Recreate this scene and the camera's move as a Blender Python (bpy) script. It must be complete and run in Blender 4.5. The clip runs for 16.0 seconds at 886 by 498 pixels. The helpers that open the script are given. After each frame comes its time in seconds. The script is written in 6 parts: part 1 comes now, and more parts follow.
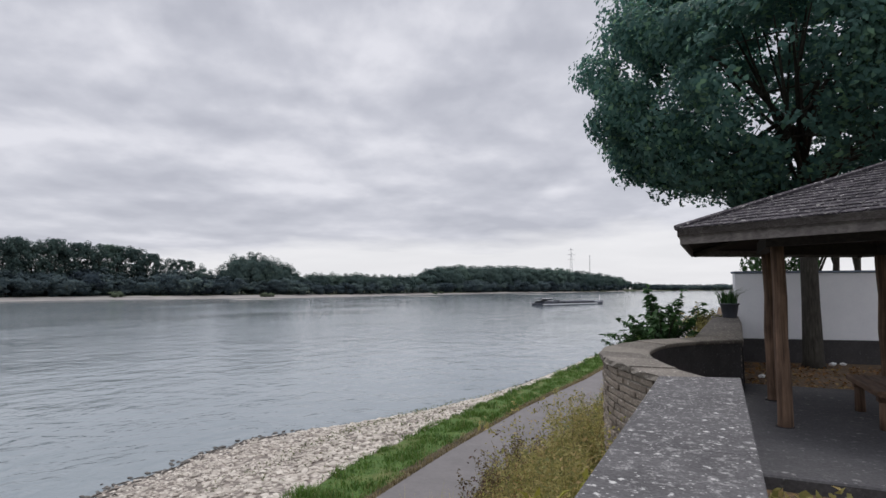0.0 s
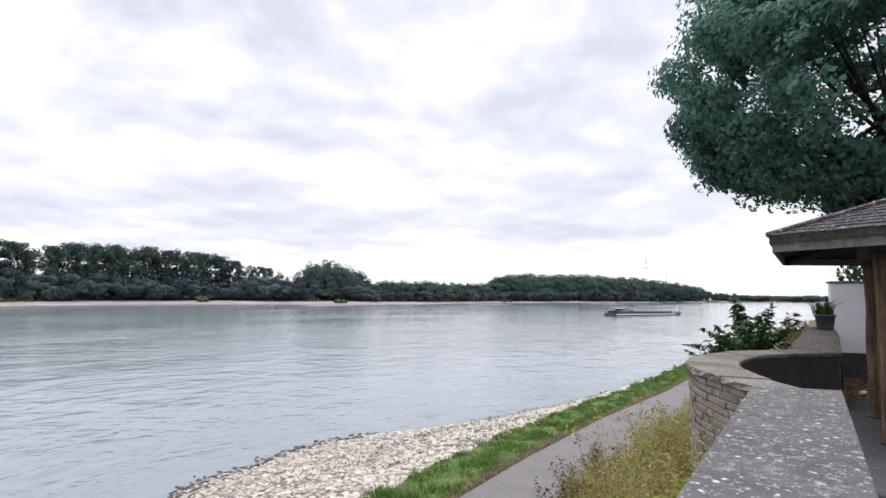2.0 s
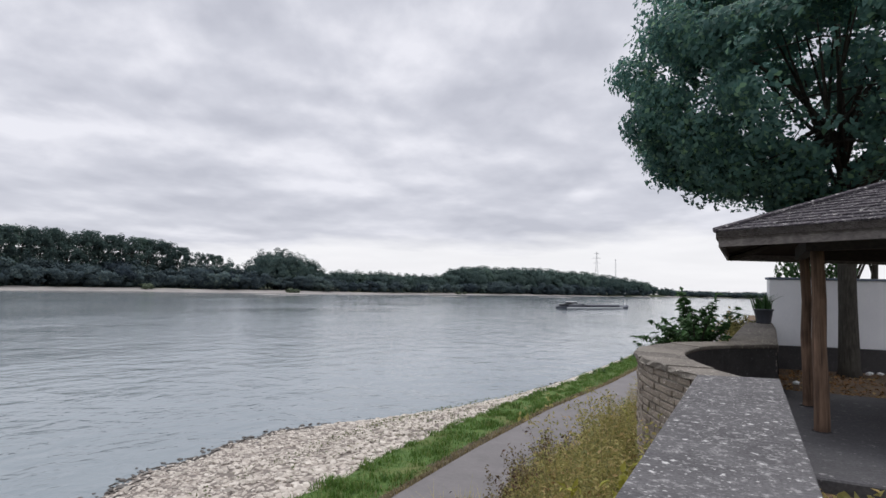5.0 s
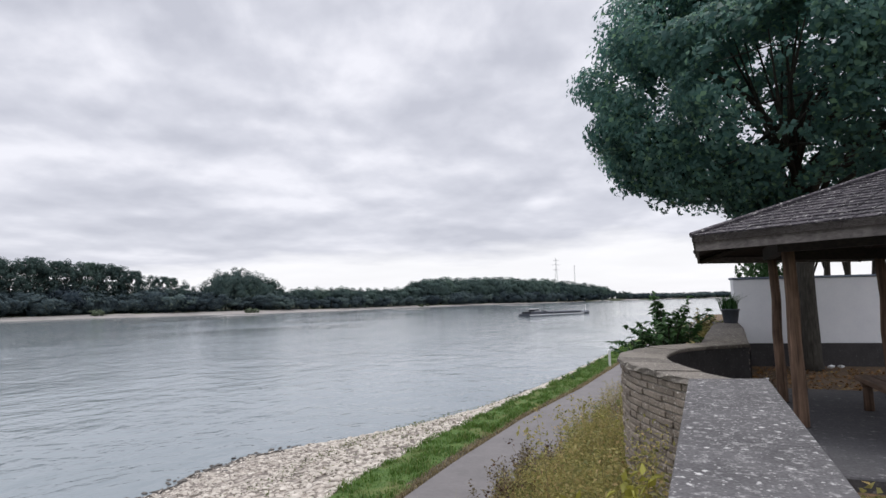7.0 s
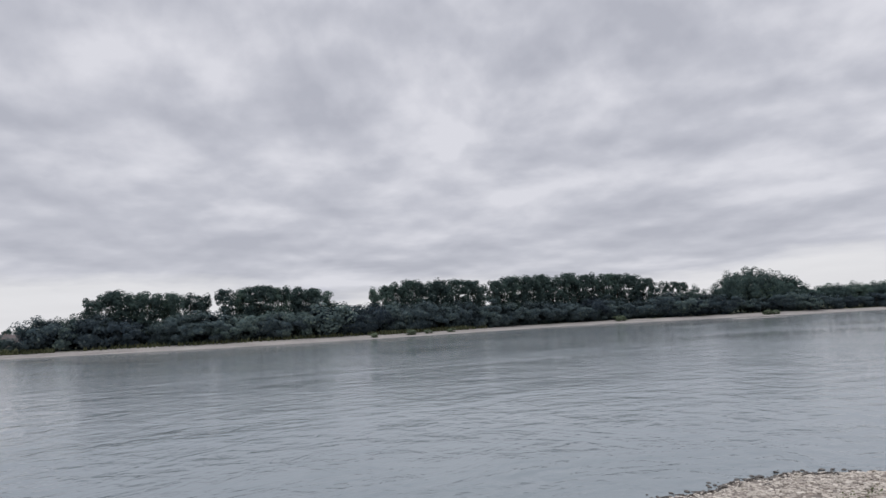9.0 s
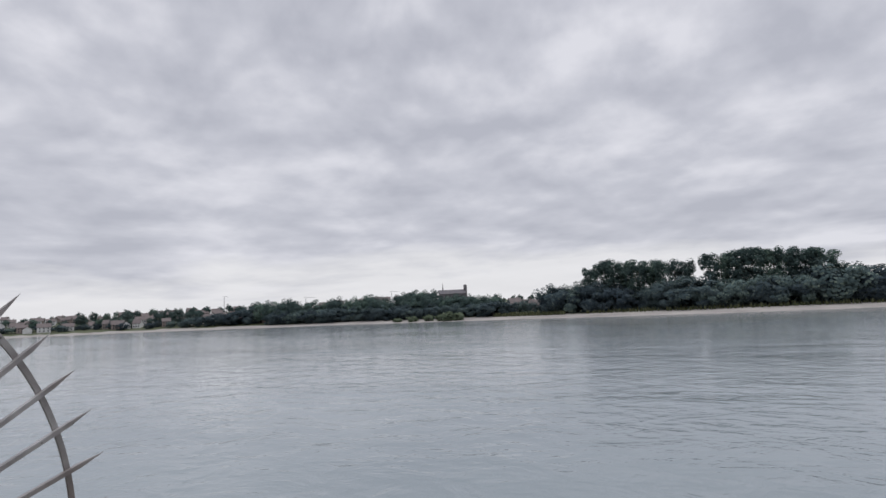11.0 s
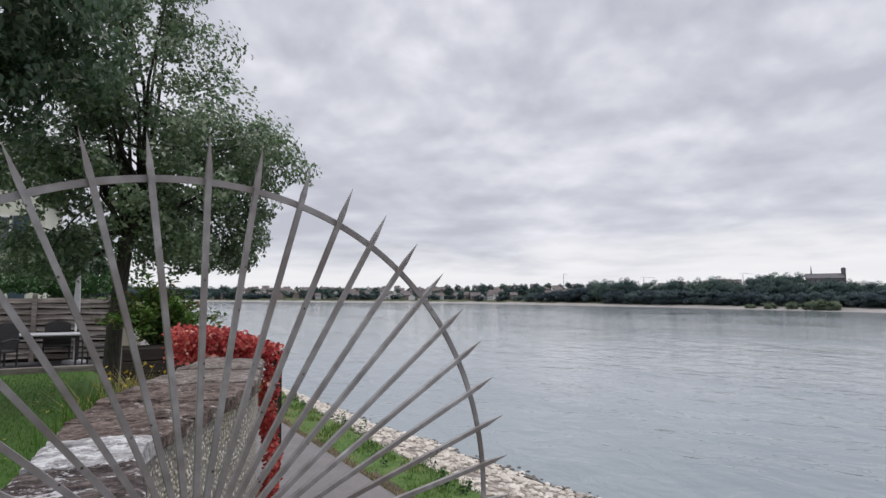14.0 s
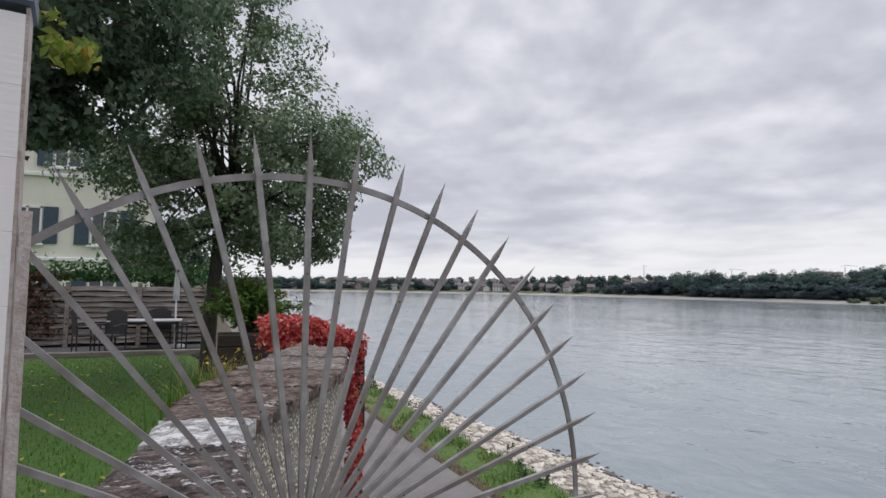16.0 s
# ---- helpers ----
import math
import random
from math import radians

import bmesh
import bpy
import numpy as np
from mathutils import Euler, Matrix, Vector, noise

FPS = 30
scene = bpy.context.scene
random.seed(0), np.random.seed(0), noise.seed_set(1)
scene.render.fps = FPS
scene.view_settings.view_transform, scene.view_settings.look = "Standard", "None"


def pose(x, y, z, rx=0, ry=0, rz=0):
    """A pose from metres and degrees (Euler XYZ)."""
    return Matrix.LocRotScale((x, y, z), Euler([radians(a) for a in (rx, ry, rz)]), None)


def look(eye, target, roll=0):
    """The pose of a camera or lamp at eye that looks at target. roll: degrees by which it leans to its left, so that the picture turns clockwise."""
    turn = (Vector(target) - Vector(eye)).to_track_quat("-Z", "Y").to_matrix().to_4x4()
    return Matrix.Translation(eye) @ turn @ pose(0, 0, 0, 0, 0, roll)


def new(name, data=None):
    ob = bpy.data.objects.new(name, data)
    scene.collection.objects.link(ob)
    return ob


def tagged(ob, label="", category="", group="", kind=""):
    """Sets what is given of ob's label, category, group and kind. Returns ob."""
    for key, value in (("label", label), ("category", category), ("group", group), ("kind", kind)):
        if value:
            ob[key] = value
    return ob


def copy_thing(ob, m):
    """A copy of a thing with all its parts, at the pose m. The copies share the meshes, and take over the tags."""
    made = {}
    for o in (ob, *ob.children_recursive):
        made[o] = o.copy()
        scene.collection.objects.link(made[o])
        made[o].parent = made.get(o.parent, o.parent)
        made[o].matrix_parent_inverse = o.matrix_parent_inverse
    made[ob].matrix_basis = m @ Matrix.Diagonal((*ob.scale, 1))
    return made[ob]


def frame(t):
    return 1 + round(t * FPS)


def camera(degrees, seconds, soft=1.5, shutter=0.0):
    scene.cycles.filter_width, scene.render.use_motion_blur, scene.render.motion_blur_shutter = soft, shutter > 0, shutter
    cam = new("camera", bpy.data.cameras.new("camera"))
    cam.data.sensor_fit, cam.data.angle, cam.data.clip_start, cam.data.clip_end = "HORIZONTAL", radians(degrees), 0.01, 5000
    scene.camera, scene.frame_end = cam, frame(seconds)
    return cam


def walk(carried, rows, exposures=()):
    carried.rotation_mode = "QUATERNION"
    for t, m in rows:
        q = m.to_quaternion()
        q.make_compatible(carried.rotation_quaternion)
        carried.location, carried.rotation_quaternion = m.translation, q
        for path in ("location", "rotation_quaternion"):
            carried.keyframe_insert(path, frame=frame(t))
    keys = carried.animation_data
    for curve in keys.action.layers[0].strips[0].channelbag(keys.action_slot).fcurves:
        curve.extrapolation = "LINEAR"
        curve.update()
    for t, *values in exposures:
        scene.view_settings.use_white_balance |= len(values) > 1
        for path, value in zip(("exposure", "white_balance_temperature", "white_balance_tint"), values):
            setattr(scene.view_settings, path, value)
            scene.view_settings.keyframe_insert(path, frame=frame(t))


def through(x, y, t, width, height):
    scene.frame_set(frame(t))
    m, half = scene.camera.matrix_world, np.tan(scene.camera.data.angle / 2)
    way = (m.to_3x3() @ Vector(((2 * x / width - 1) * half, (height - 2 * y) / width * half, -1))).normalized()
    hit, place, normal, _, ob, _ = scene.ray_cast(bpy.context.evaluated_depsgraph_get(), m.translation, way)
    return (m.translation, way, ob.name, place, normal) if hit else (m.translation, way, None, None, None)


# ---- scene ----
cam = camera(75.3, 16.0)
PATH = [
    (0, pose(-0.000, -0.000, 1.600, 94.00, 0.06, 25.70)),
    (0.5, pose(0.013, -0.026, 1.600, 94.39, 0.53, 26.03)),
    (1, pose(-0.018, -0.121, 1.609, 94.82, 0.64, 25.98)),
    (1.5, pose(-0.041, -0.209, 1.595, 95.01, -0.01, 28.04)),
    (2, pose(-0.054, -0.251, 1.575, 94.77, -0.57, 32.56)),
    (2.5, pose(-0.057, -0.253, 1.554, 94.41, -0.60, 36.37)),
    (3, pose(-0.075, -0.230, 1.549, 93.93, -0.36, 37.94)),
    (3.5, pose(-0.054, -0.255, 1.549, 93.67, -0.85, 38.13)),
    (4, pose(-0.032, -0.267, 1.552, 93.70, -1.45, 36.12)),
    (4.5, pose(-0.039, -0.265, 1.536, 93.91, -1.68, 32.52)),
    (5, pose(-0.090, -0.238, 1.538, 94.00, -1.46, 28.02)),
    (7.3, pose(-0.380, -0.338, 1.575, 95.22, 1.09, 24.28)),
    (7.5, pose(-0.390, -0.372, 1.568, 95.33, 1.58, 28.61)),
    (8, pose(-0.404, -0.412, 1.570, 96.06, 2.97, 41.74)),
    (8.5, pose(-0.419, -0.438, 1.575, 97.02, 3.80, 57.72)),
    (9, pose(-0.442, -0.459, 1.580, 97.35, 2.95, 72.20)),
    (9.5, pose(-0.454, -0.484, 1.587, 96.74, 2.28, 84.35)),
    (10, pose(-0.465, -0.513, 1.594, 96.39, 2.16, 96.53)),
    (12.3, pose(-0.461, -0.644, 1.614, 96.02, 1.64, 137.87)),
    (12.5, pose(-0.453, -0.659, 1.618, 95.82, 1.16, 140.01)),
    (13, pose(-0.422, -0.661, 1.620, 95.45, 0.50, 143.68)),
    (13.5, pose(-0.398, -0.674, 1.622, 95.14, -0.05, 147.73)),
    (14, pose(-0.392, -0.699, 1.625, 94.88, -0.23, 150.44)),
    (14.5, pose(-0.374, -0.702, 1.628, 94.74, -0.37, 152.77)),
    (15, pose(-0.352, -0.722, 1.633, 94.42, -0.54, 155.82)),
    (15.5, pose(-0.347, -0.724, 1.633, 94.23, -0.55, 157.14)),
    (16, pose(-0.346, -0.731, 1.634, 93.93, -0.70, 157.85)),
]
EXPO = [(0, 0.03), (0.5, 0.1), (1.0, 0.4), (1.5, 0.6), (2.0, 0.66), (2.5, 0.42), (3.0, 0.12), (3.5, 0.08), (4.5, 0.1), (5.2, 0.2), (7.3, 0.28), (7.6, 0.2), (8.0, 0.0), (9.0, -0.1), (9.6, -0.16), (10.2, -0.14), (12.3, 0.11), (14.0, 0.12), (16.0, 0.12)]
walk(cam, PATH, EXPO)

# ---- sky and sun: bright overcast ----
world = bpy.data.worlds.new("sky")
scene.world = world
world.use_nodes = True
wn, wl = world.node_tree.nodes, world.node_tree.links
wn.clear()


def wnode(kind, **values):
    n = wn.new(kind)
    for k, v in values.items():
        n.inputs[k].default_value = v
    return n


def wmath(op, a, b=None, clamp=False):
    n = wn.new("ShaderNodeMath")
    n.operation, n.use_clamp = op, clamp
    for i, v in enumerate((a, b)):
        if v is None:
            continue
        if isinstance(v, (int, float)):
            n.inputs[i].default_value = v
        else:
            wl.new(v, n.inputs[i])
    return n.outputs[0]


coord = wn.new("ShaderNodeTexCoord")
split = wn.new("ShaderNodeSeparateXYZ")
wl.new(coord.outputs["Generated"], split.inputs[0])
up = wmath("MAXIMUM", split.outputs["Z"], 0.0)
# cloud layers: round the compass, drawn out flat towards the horizon
level = wmath("MAXIMUM", wmath("SQRT", wmath("ADD", wmath("MULTIPLY", split.outputs["X"], split.outputs["X"]), wmath("MULTIPLY", split.outputs["Y"], split.outputs["Y"]))), 0.02)
climb = wmath("MULTIPLY", wmath("LOGARITHM", wmath("ADD", up, 0.07), 2.71828), 0.72)


def layer(dz):
    v = wn.new("ShaderNodeCombineXYZ")
    wl.new(wmath("DIVIDE", split.outputs["X"], level), v.inputs[0])
    wl.new(wmath("DIVIDE", split.outputs["Y"], level), v.inputs[1])
    wl.new(wmath("ADD", climb, dz), v.inputs[2])
    return v.outputs[0]


def clouds(scale, detail, rough, distort, dz=0.0):
    n = wnode("ShaderNodeTexNoise", Scale=scale, Detail=detail, Roughness=rough, Distortion=distort)
    wl.new(layer(dz), n.inputs["Vector"])
    return n.outputs[0]


masses = clouds(2.1, 5.0, 0.5, 0.2)
puffs = clouds(5.2, 8.0, 0.47, 0.1)
above = clouds(5.2, 8.0, 0.47, 0.1, 0.045)
# the tops of the puffs catch more light than their undersides
billow = wmath("MULTIPLY", wmath("SUBTRACT", puffs, above), 0.5)
mixed = wmath("ADD", wmath("ADD", wmath("MULTIPLY", masses, 0.45), wmath("MULTIPLY", puffs, 0.55)), billow)
ramp = wn.new("ShaderNodeValToRGB")
ramp.color_ramp.elements[0].position, ramp.color_ramp.elements[0].color = 0.37, (0.505, 0.517, 0.587, 1)
ramp.color_ramp.elements[1].position, ramp.color_ramp.elements[1].color = 0.66, (0.785, 0.787, 0.85, 1)
mid = ramp.color_ramp.elements.new(0.50)
mid.color = (0.605, 0.615, 0.685, 1)
wl.new(mixed, ramp.inputs[0])
# a paler band of thinner cloud along the horizon
band = wn.new("ShaderNodeMapRange")
band.inputs["From Min"].default_value, band.inputs["From Max"].default_value = 0.058, 0.09
band.inputs["To Min"].default_value, band.inputs["To Max"].default_value = 0.80, 0.0
wl.new(wmath("ADD", up, wmath("MULTIPLY", wmath("SUBTRACT", clouds(2.6, 6.0, 0.55, 0.2, 3.0), 0.5), 0.16)), band.inputs[0])
pale = wn.new("ShaderNodeMix")
pale.data_type = "RGBA"
wl.new(band.outputs[0], pale.inputs["Factor"])
wl.new(ramp.outputs[0], pale.inputs["A"])
pale.inputs["B"].default_value = (0.89, 0.885, 0.905, 1)
air = wn.new("ShaderNodeTexSky")
air.sky_type, air.sun_disc = "NISHITA", False
air.sun_elevation, air.sun_rotation = radians(74), radians(290)
clear = wn.new("ShaderNodeBackground")
wl.new(air.outputs[0], clear.inputs[0])
clear.inputs[1].default_value = 0.05
cloud = wn.new("ShaderNodeBackground")
wl.new(pale.outputs["Result"], cloud.inputs[0])
# an overcast sky is brightest overhead
zen = wn.new("ShaderNodeMapRange")
zen.inputs["From Min"].default_value, zen.inputs["From Max"].default_value = 0.5, 1.0
zen.inputs["To Min"].default_value, zen.inputs["To Max"].default_value = 1.0, 2.1
wl.new(up, zen.inputs[0])
wl.new(zen.outputs[0], cloud.inputs[1])
cover = wn.new("ShaderNodeMixShader")
cover.inputs[0].default_value = 0.93
wl.new(clear.outputs[0], cover.inputs[1])
wl.new(cloud.outputs[0], cover.inputs[2])
outw = wn.new("ShaderNodeOutputWorld")
wl.new(cover.outputs[0], outw.inputs[0])

sun_data = bpy.data.lights.new("sun", "SUN")
sun_data.energy, sun_data.angle, sun_data.color = 1.0, radians(25), (1.0, 0.97, 0.92)
sun = new("sun", sun_data)
sun.matrix_world = look((-16, 6, 60), (0, 0, 0))


# ---- materials ----
class Mat:
    """A node material with a Principled shader and short ways to add texture."""

    def __init__(self, name, rough=0.8, metal=0.0, spec=0.5):
        self.m = bpy.data.materials.new(name)
        self.m.use_nodes = True
        self.t = self.m.node_tree
        self.b = self.t.nodes["Principled BSDF"]
        self.b.inputs["Roughness"].default_value = rough
        self.b.inputs["Metallic"].default_value = metal
        self.b.inputs["Specular IOR Level"].default_value = spec
        self.pos = self.t.nodes.new("ShaderNodeTexCoord").outputs["Object"]

    def link(self, a, b):
        self.t.links.new(a, b)

    def world_pos(self):
        self.pos = self.t.nodes.new("ShaderNodeNewGeometry").outputs["Position"]
        return self

    def stretch(self, x, y, z):
        n = self.t.nodes.new("ShaderNodeMapping")
        n.inputs["Scale"].default_value = (x, y, z)
        self.link(self.pos, n.inputs[0])
        return n.outputs[0]

    def noise(self, scale, detail=4.0, rough=0.55, vec=None, distort=0.0):
        n = self.t.nodes.new("ShaderNodeTexNoise")
        n.inputs["Scale"].default_value, n.inputs["Detail"].default_value = scale, detail
        n.inputs["Roughness"].default_value, n.inputs["Distortion"].default_value = rough, distort
        self.link(vec or self.pos, n.inputs["Vector"])
        return n.outputs[0]

    def cells(self, scale, vec=None, feature="F1"):
        n = self.t.nodes.new("ShaderNodeTexVoronoi")
        n.feature = feature
        n.inputs["Scale"].default_value = scale
        self.link(vec or self.pos, n.inputs["Vector"])
        return n.outputs["Distance"]

    def island(self):
        return self.t.nodes.new("ShaderNodeNewGeometry").outputs["Random Per Island"]

    def piece(self):
        return self.t.nodes.new("ShaderNodeObjectInfo").outputs["Random"]

    def ramp(self, fac, *stops):
        n = self.t.nodes.new("ShaderNodeValToRGB")
        e = n.color_ramp.elements
        while len(e) < len(stops):
            e.new(0.5)
        for i, (p, c) in enumerate(stops):
            e[i].position = p
            e[i].color = (*c, 1) if not isinstance(c, (int, float)) else (c, c, c, 1)
        self.link(fac, n.inputs[0])
        return n.outputs[0]

    def mix(self, fac, a, b, how="MIX"):
        n = self.t.nodes.new("ShaderNodeMix")
        n.data_type, n.blend_type = "RGBA", how
        for key, v in (("Factor", fac), ("A", a), ("B", b)):
            if isinstance(v, (int, float)):
                n.inputs[key].default_value = v
            elif isinstance(v, tuple):
                n.inputs[key].default_value = (*v, 1)
            else:
                self.link(v, n.inputs[key])
        return n.outputs["Result"]

    def color(self, c):
        if isinstance(c, tuple):
            self.b.inputs["Base Color"].default_value = (*c, 1)
        else:
            self.link(c, self.b.inputs["Base Color"])
        return self

    def rough(self, r):
        self.link(r, self.b.inputs["Roughness"])
        return self

    def bump(self, height, strength=0.4, dist=0.02):
        n = self.t.nodes.new("ShaderNodeBump")
        n.inputs["Strength"].default_value, n.inputs["Distance"].default_value = strength, dist
        self.link(height, n.inputs["Height"])
        self.link(n.outputs[0], self.b.inputs["Normal"])
        return self


def plain(name, dark, light, scale=6.0, rough=0.8, metal=0.0, bump=0.3, spec=0.5):
    """Two tones at two scales with a fine relief."""
    m = Mat(name, rough, metal, spec)
    a, b = m.noise(scale), m.noise(scale * 7, 3.0)
    m.color(m.mix(0.35, m.ramp(a, (0.3, dark), (0.7, light)), m.ramp(b, (0.3, dark), (0.7, light))))
    m.bump(b, bump, 0.01)
    return m.m


def leafy(name, dark, light, extra=None, through=0.25, rough=0.5, gloss=0.3, vary=0.0):
    m = Mat(name, rough, 0.0, gloss)
    stops = [(0.0, dark), (0.75, light)] + ([(1.0, extra)] if extra else [])
    col = m.ramp(m.island(), *stops)
    big_tone = m.noise(0.9, 2.0)
    col = m.mix(m.ramp(big_tone, (0.35, 0.0), (0.7, 0.55)), col, light)
    if vary:
        col = m.mix(1.0, col, m.ramp(m.piece(), (0.0, (1 - vary, 1 - vary, 1 - 0.8 * vary)), (0.7, (1.0, 1.0, 1.0)), (1.0, (1 + vary, 1 + vary, 1 + 0.6 * vary))), "MULTIPLY")
    m.color(col)
    tr = m.t.nodes.new("ShaderNodeBsdfTranslucent")
    m.link(col, tr.inputs[0])
    mx = m.t.nodes.new("ShaderNodeMixShader")
    mx.inputs[0].default_value = through
    out = m.t.nodes["Material Output"]
    m.link(m.b.outputs[0], mx.inputs[1])
    m.link(tr.outputs[0], mx.inputs[2])
    m.link(mx.outputs[0], out.inputs["Surface"])
    return m.m


def lichened(name, dark, light, spot=(0.62, 0.62, 0.58), amount=0.5, scale=1.0, drawn=(1, 1, 1)):
    """Weathered stone with pale, ragged lichen blotches of several sizes and darker stains."""
    m = Mat(name, 0.9, 0.0, 0.3).world_pos()
    m.pos = m.stretch(*drawn)
    grain = m.noise(60 * scale, 3.0)
    wob = m.noise(9 * scale, 5.0, 0.7)
    stain = m.noise(1.7 * scale, 5.0, 0.65)
    base = m.ramp(stain, (0.32, dark), (0.68, light))
    base = m.mix(0.45, base, m.ramp(grain, (0.35, dark), (0.65, light)))
    base = m.mix(0.35, base, m.ramp(m.piece(), (0.0, dark), (1.0, light)))
    ragged = m.noise(38 * scale, 4.0, 0.7)
    sp = m.ramp(m.mix(0.45, m.cells(11 * scale), ragged), (0.27, 1.0), (0.34, 0.0))
    tiny = m.ramp(m.mix(0.4, m.cells(30 * scale), ragged), (0.25, 0.8), (0.33, 0.0))
    where = m.ramp(wob, (0.62 - 0.16 * amount, 0.0), (0.70 - 0.16 * amount, 1.0))
    both = m.mix(1.0, m.mix(1.0, sp, tiny, "LIGHTEN"), where, "MULTIPLY")
    film = m.ramp(m.noise(19 * scale, 5.0, 0.75), (0.60 - 0.05 * amount, 0.0), (0.76 - 0.04 * amount, 0.6))
    both = m.mix(1.0, both, film, "LIGHTEN")
    m.color(m.mix(both, base, spot))
    m.bump(m.mix(0.5, grain, wob), 0.6, 0.012)
    return m.m


def wooden(name, dark, light, along=(1, 1, 0.08), rough=0.75):
    m = Mat(name, rough, 0.0, 0.3)
    v = m.stretch(*along)
    g = m.noise(28, 5.0, 0.6, v, 0.4)
    w = m.noise(3.5, 3.0)
    col = m.ramp(g, (0.3, dark), (0.7, light))
    tone = m.ramp(m.piece(), (0.0, 0.75), (1.0, 1.1))
    m.color(m.mix(0.8, m.mix(m.ramp(w, (0.35, 0.0), (0.75, 0.6)), col, dark), tone, "MULTIPLY"))
    m.bump(g, 0.5, 0.006)
    return m.m


CAP = lichened("cap_concrete", (0.026, 0.025, 0.027), (0.185, 0.178, 0.182), (0.58, 0.57, 0.555), 1.3)
BRICKSTONE = lichened("wall_stone", (0.085, 0.068, 0.055), (0.36, 0.305, 0.25), (0.66, 0.62, 0.55), 1.0, 1.0, (0.8, 0.8, 1.3))
MORTAR = plain("mortar", (0.16, 0.145, 0.125), (0.30, 0.275, 0.24), 8, 0.95)
CURVECAP = lichened("capstone", (0.055, 0.048, 0.043), (0.29, 0.26, 0.225), (0.52, 0.485, 0.42), 1.3, 1.25)
# darker colour for inner faces and plinth; its pale flecks imitate reflections
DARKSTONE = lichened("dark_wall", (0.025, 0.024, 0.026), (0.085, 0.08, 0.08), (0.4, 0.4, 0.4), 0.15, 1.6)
SLAB = lichened("floor_concrete", (0.022, 0.022, 0.025), (0.125, 0.122, 0.128), (0.30, 0.29, 0.29), 0.7, 0.5)
WHITE = plain("white_render", (0.80, 0.81, 0.84), (0.88, 0.885, 0.905), 3, 0.85, bump=0.15)
PIERWHITE = Mat("white_boarding", 0.6)
PIERWHITE.color(PIERWHITE.mix(PIERWHITE.ramp(PIERWHITE.noise(2.5, 4.0, 0.6, PIERWHITE.stretch(0.4, 0.4, 3.5)), (0.60, 0.0), (0.78, 0.5)), (0.88, 0.85, 0.83), (0.40, 0.39, 0.39)))
PIERWHITE.bump(PIERWHITE.noise(30, 3.0, 0.5, PIERWHITE.stretch(0.2, 0.2, 3.0)), 0.25, 0.004)
PIERWHITE = PIERWHITE.m
ZINC = plain("zinc", (0.12, 0.15, 0.2), (0.22, 0.26, 0.33), 5, 0.5, 0.6)
RUST = plain("rusty_edge", (0.30, 0.22, 0.19), (0.66, 0.61, 0.58), 22, 0.8, 0.1)
LOG = wooden("log_wood", (0.065, 0.042, 0.03), (0.34, 0.215, 0.145), (1, 1, 0.06))
BEAM = wooden("weathered_beam", (0.11, 0.098, 0.092), (0.30, 0.27, 0.25), (0.06, 1, 1))
BENCHWOOD = wooden("bench_wood", (0.09, 0.055, 0.035), (0.24, 0.15, 0.10), (1, 0.08, 1))
# wood darkened in its colour for roof shade; also the planter's dark timber
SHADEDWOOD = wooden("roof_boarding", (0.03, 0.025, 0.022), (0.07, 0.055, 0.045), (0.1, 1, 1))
SHINGLE = lichened("roof_shingle", (0.018, 0.016, 0.022), (0.085, 0.074, 0.085), (0.62, 0.60, 0.57), 1.15, 1.15, (0.8, 1.0, 1.5))
BARK = wooden("bark", (0.034, 0.031, 0.026), (0.105, 0.096, 0.08), (1, 1, 0.15), 0.9)
m = Mat("galvanised_bar", 0.45, 0.35, 0.5)
m.color(m.mix(m.ramp(m.cells(26), (0.05, 1.0), (0.12, 0.0)), m.mix(m.ramp(m.noise(3.2, 4.0), (0.40, 0.0), (0.66, 0.75)), m.ramp(m.noise(14, 4.0), (0.3, (0.25, 0.24, 0.24)), (0.7, (0.46, 0.445, 0.445))), (0.17, 0.135, 0.12)), (0.05, 0.04, 0.038)))
m.bump(m.noise(40, 3.0), 0.3, 0.003)
IRON = m.m
MAPLE = leafy("maple_leaf", (0.054, 0.14, 0.13), (0.14, 0.275, 0.235), (0.30, 0.49, 0.26), 0.52, 0.45, 0.35)
# palest leaf tone: sky glints put into the colour, and pale turned undersides
OAK = leafy("garden_tree_leaf", (0.065, 0.11, 0.058), (0.195, 0.28, 0.15), (0.60, 0.63, 0.50), 0.52, 0.3, 0.8)
MAPLE2 = leafy("overhanging_leaf", (0.045, 0.085, 0.052), (0.125, 0.20, 0.115), (0.42, 0.47, 0.34), 0.5, 0.33, 0.7)
# lifted, bluish leaf colours stand in for aerial haze over the river
HAZEDLEAF = leafy("hazed_far_leaf", (0.068, 0.108, 0.106), (0.122, 0.178, 0.156), (0.18, 0.235, 0.185), 0.2, 0.95, 0.02, 0.28)
HAZEDBUSH = leafy("hazed_far_bush_leaf", (0.062, 0.092, 0.106), (0.112, 0.152, 0.16), (0.20, 0.245, 0.215), 0.2, 0.95, 0.02, 0.42)
SANDBUSH = leafy("sand_bush_leaf", (0.11, 0.145, 0.095), (0.18, 0.225, 0.15), (0.25, 0.285, 0.20), 0.25, 0.9, 0.05)
REEDS = leafy("reed_leaf", (0.05, 0.065, 0.03), (0.11, 0.12, 0.06), (0.16, 0.16, 0.09), 0.1, 0.8)
IVY = leafy("red_ivy_leaf", (0.22, 0.016, 0.03), (0.64, 0.10, 0.085), (0.88, 0.48, 0.36), 0.4, 0.4)
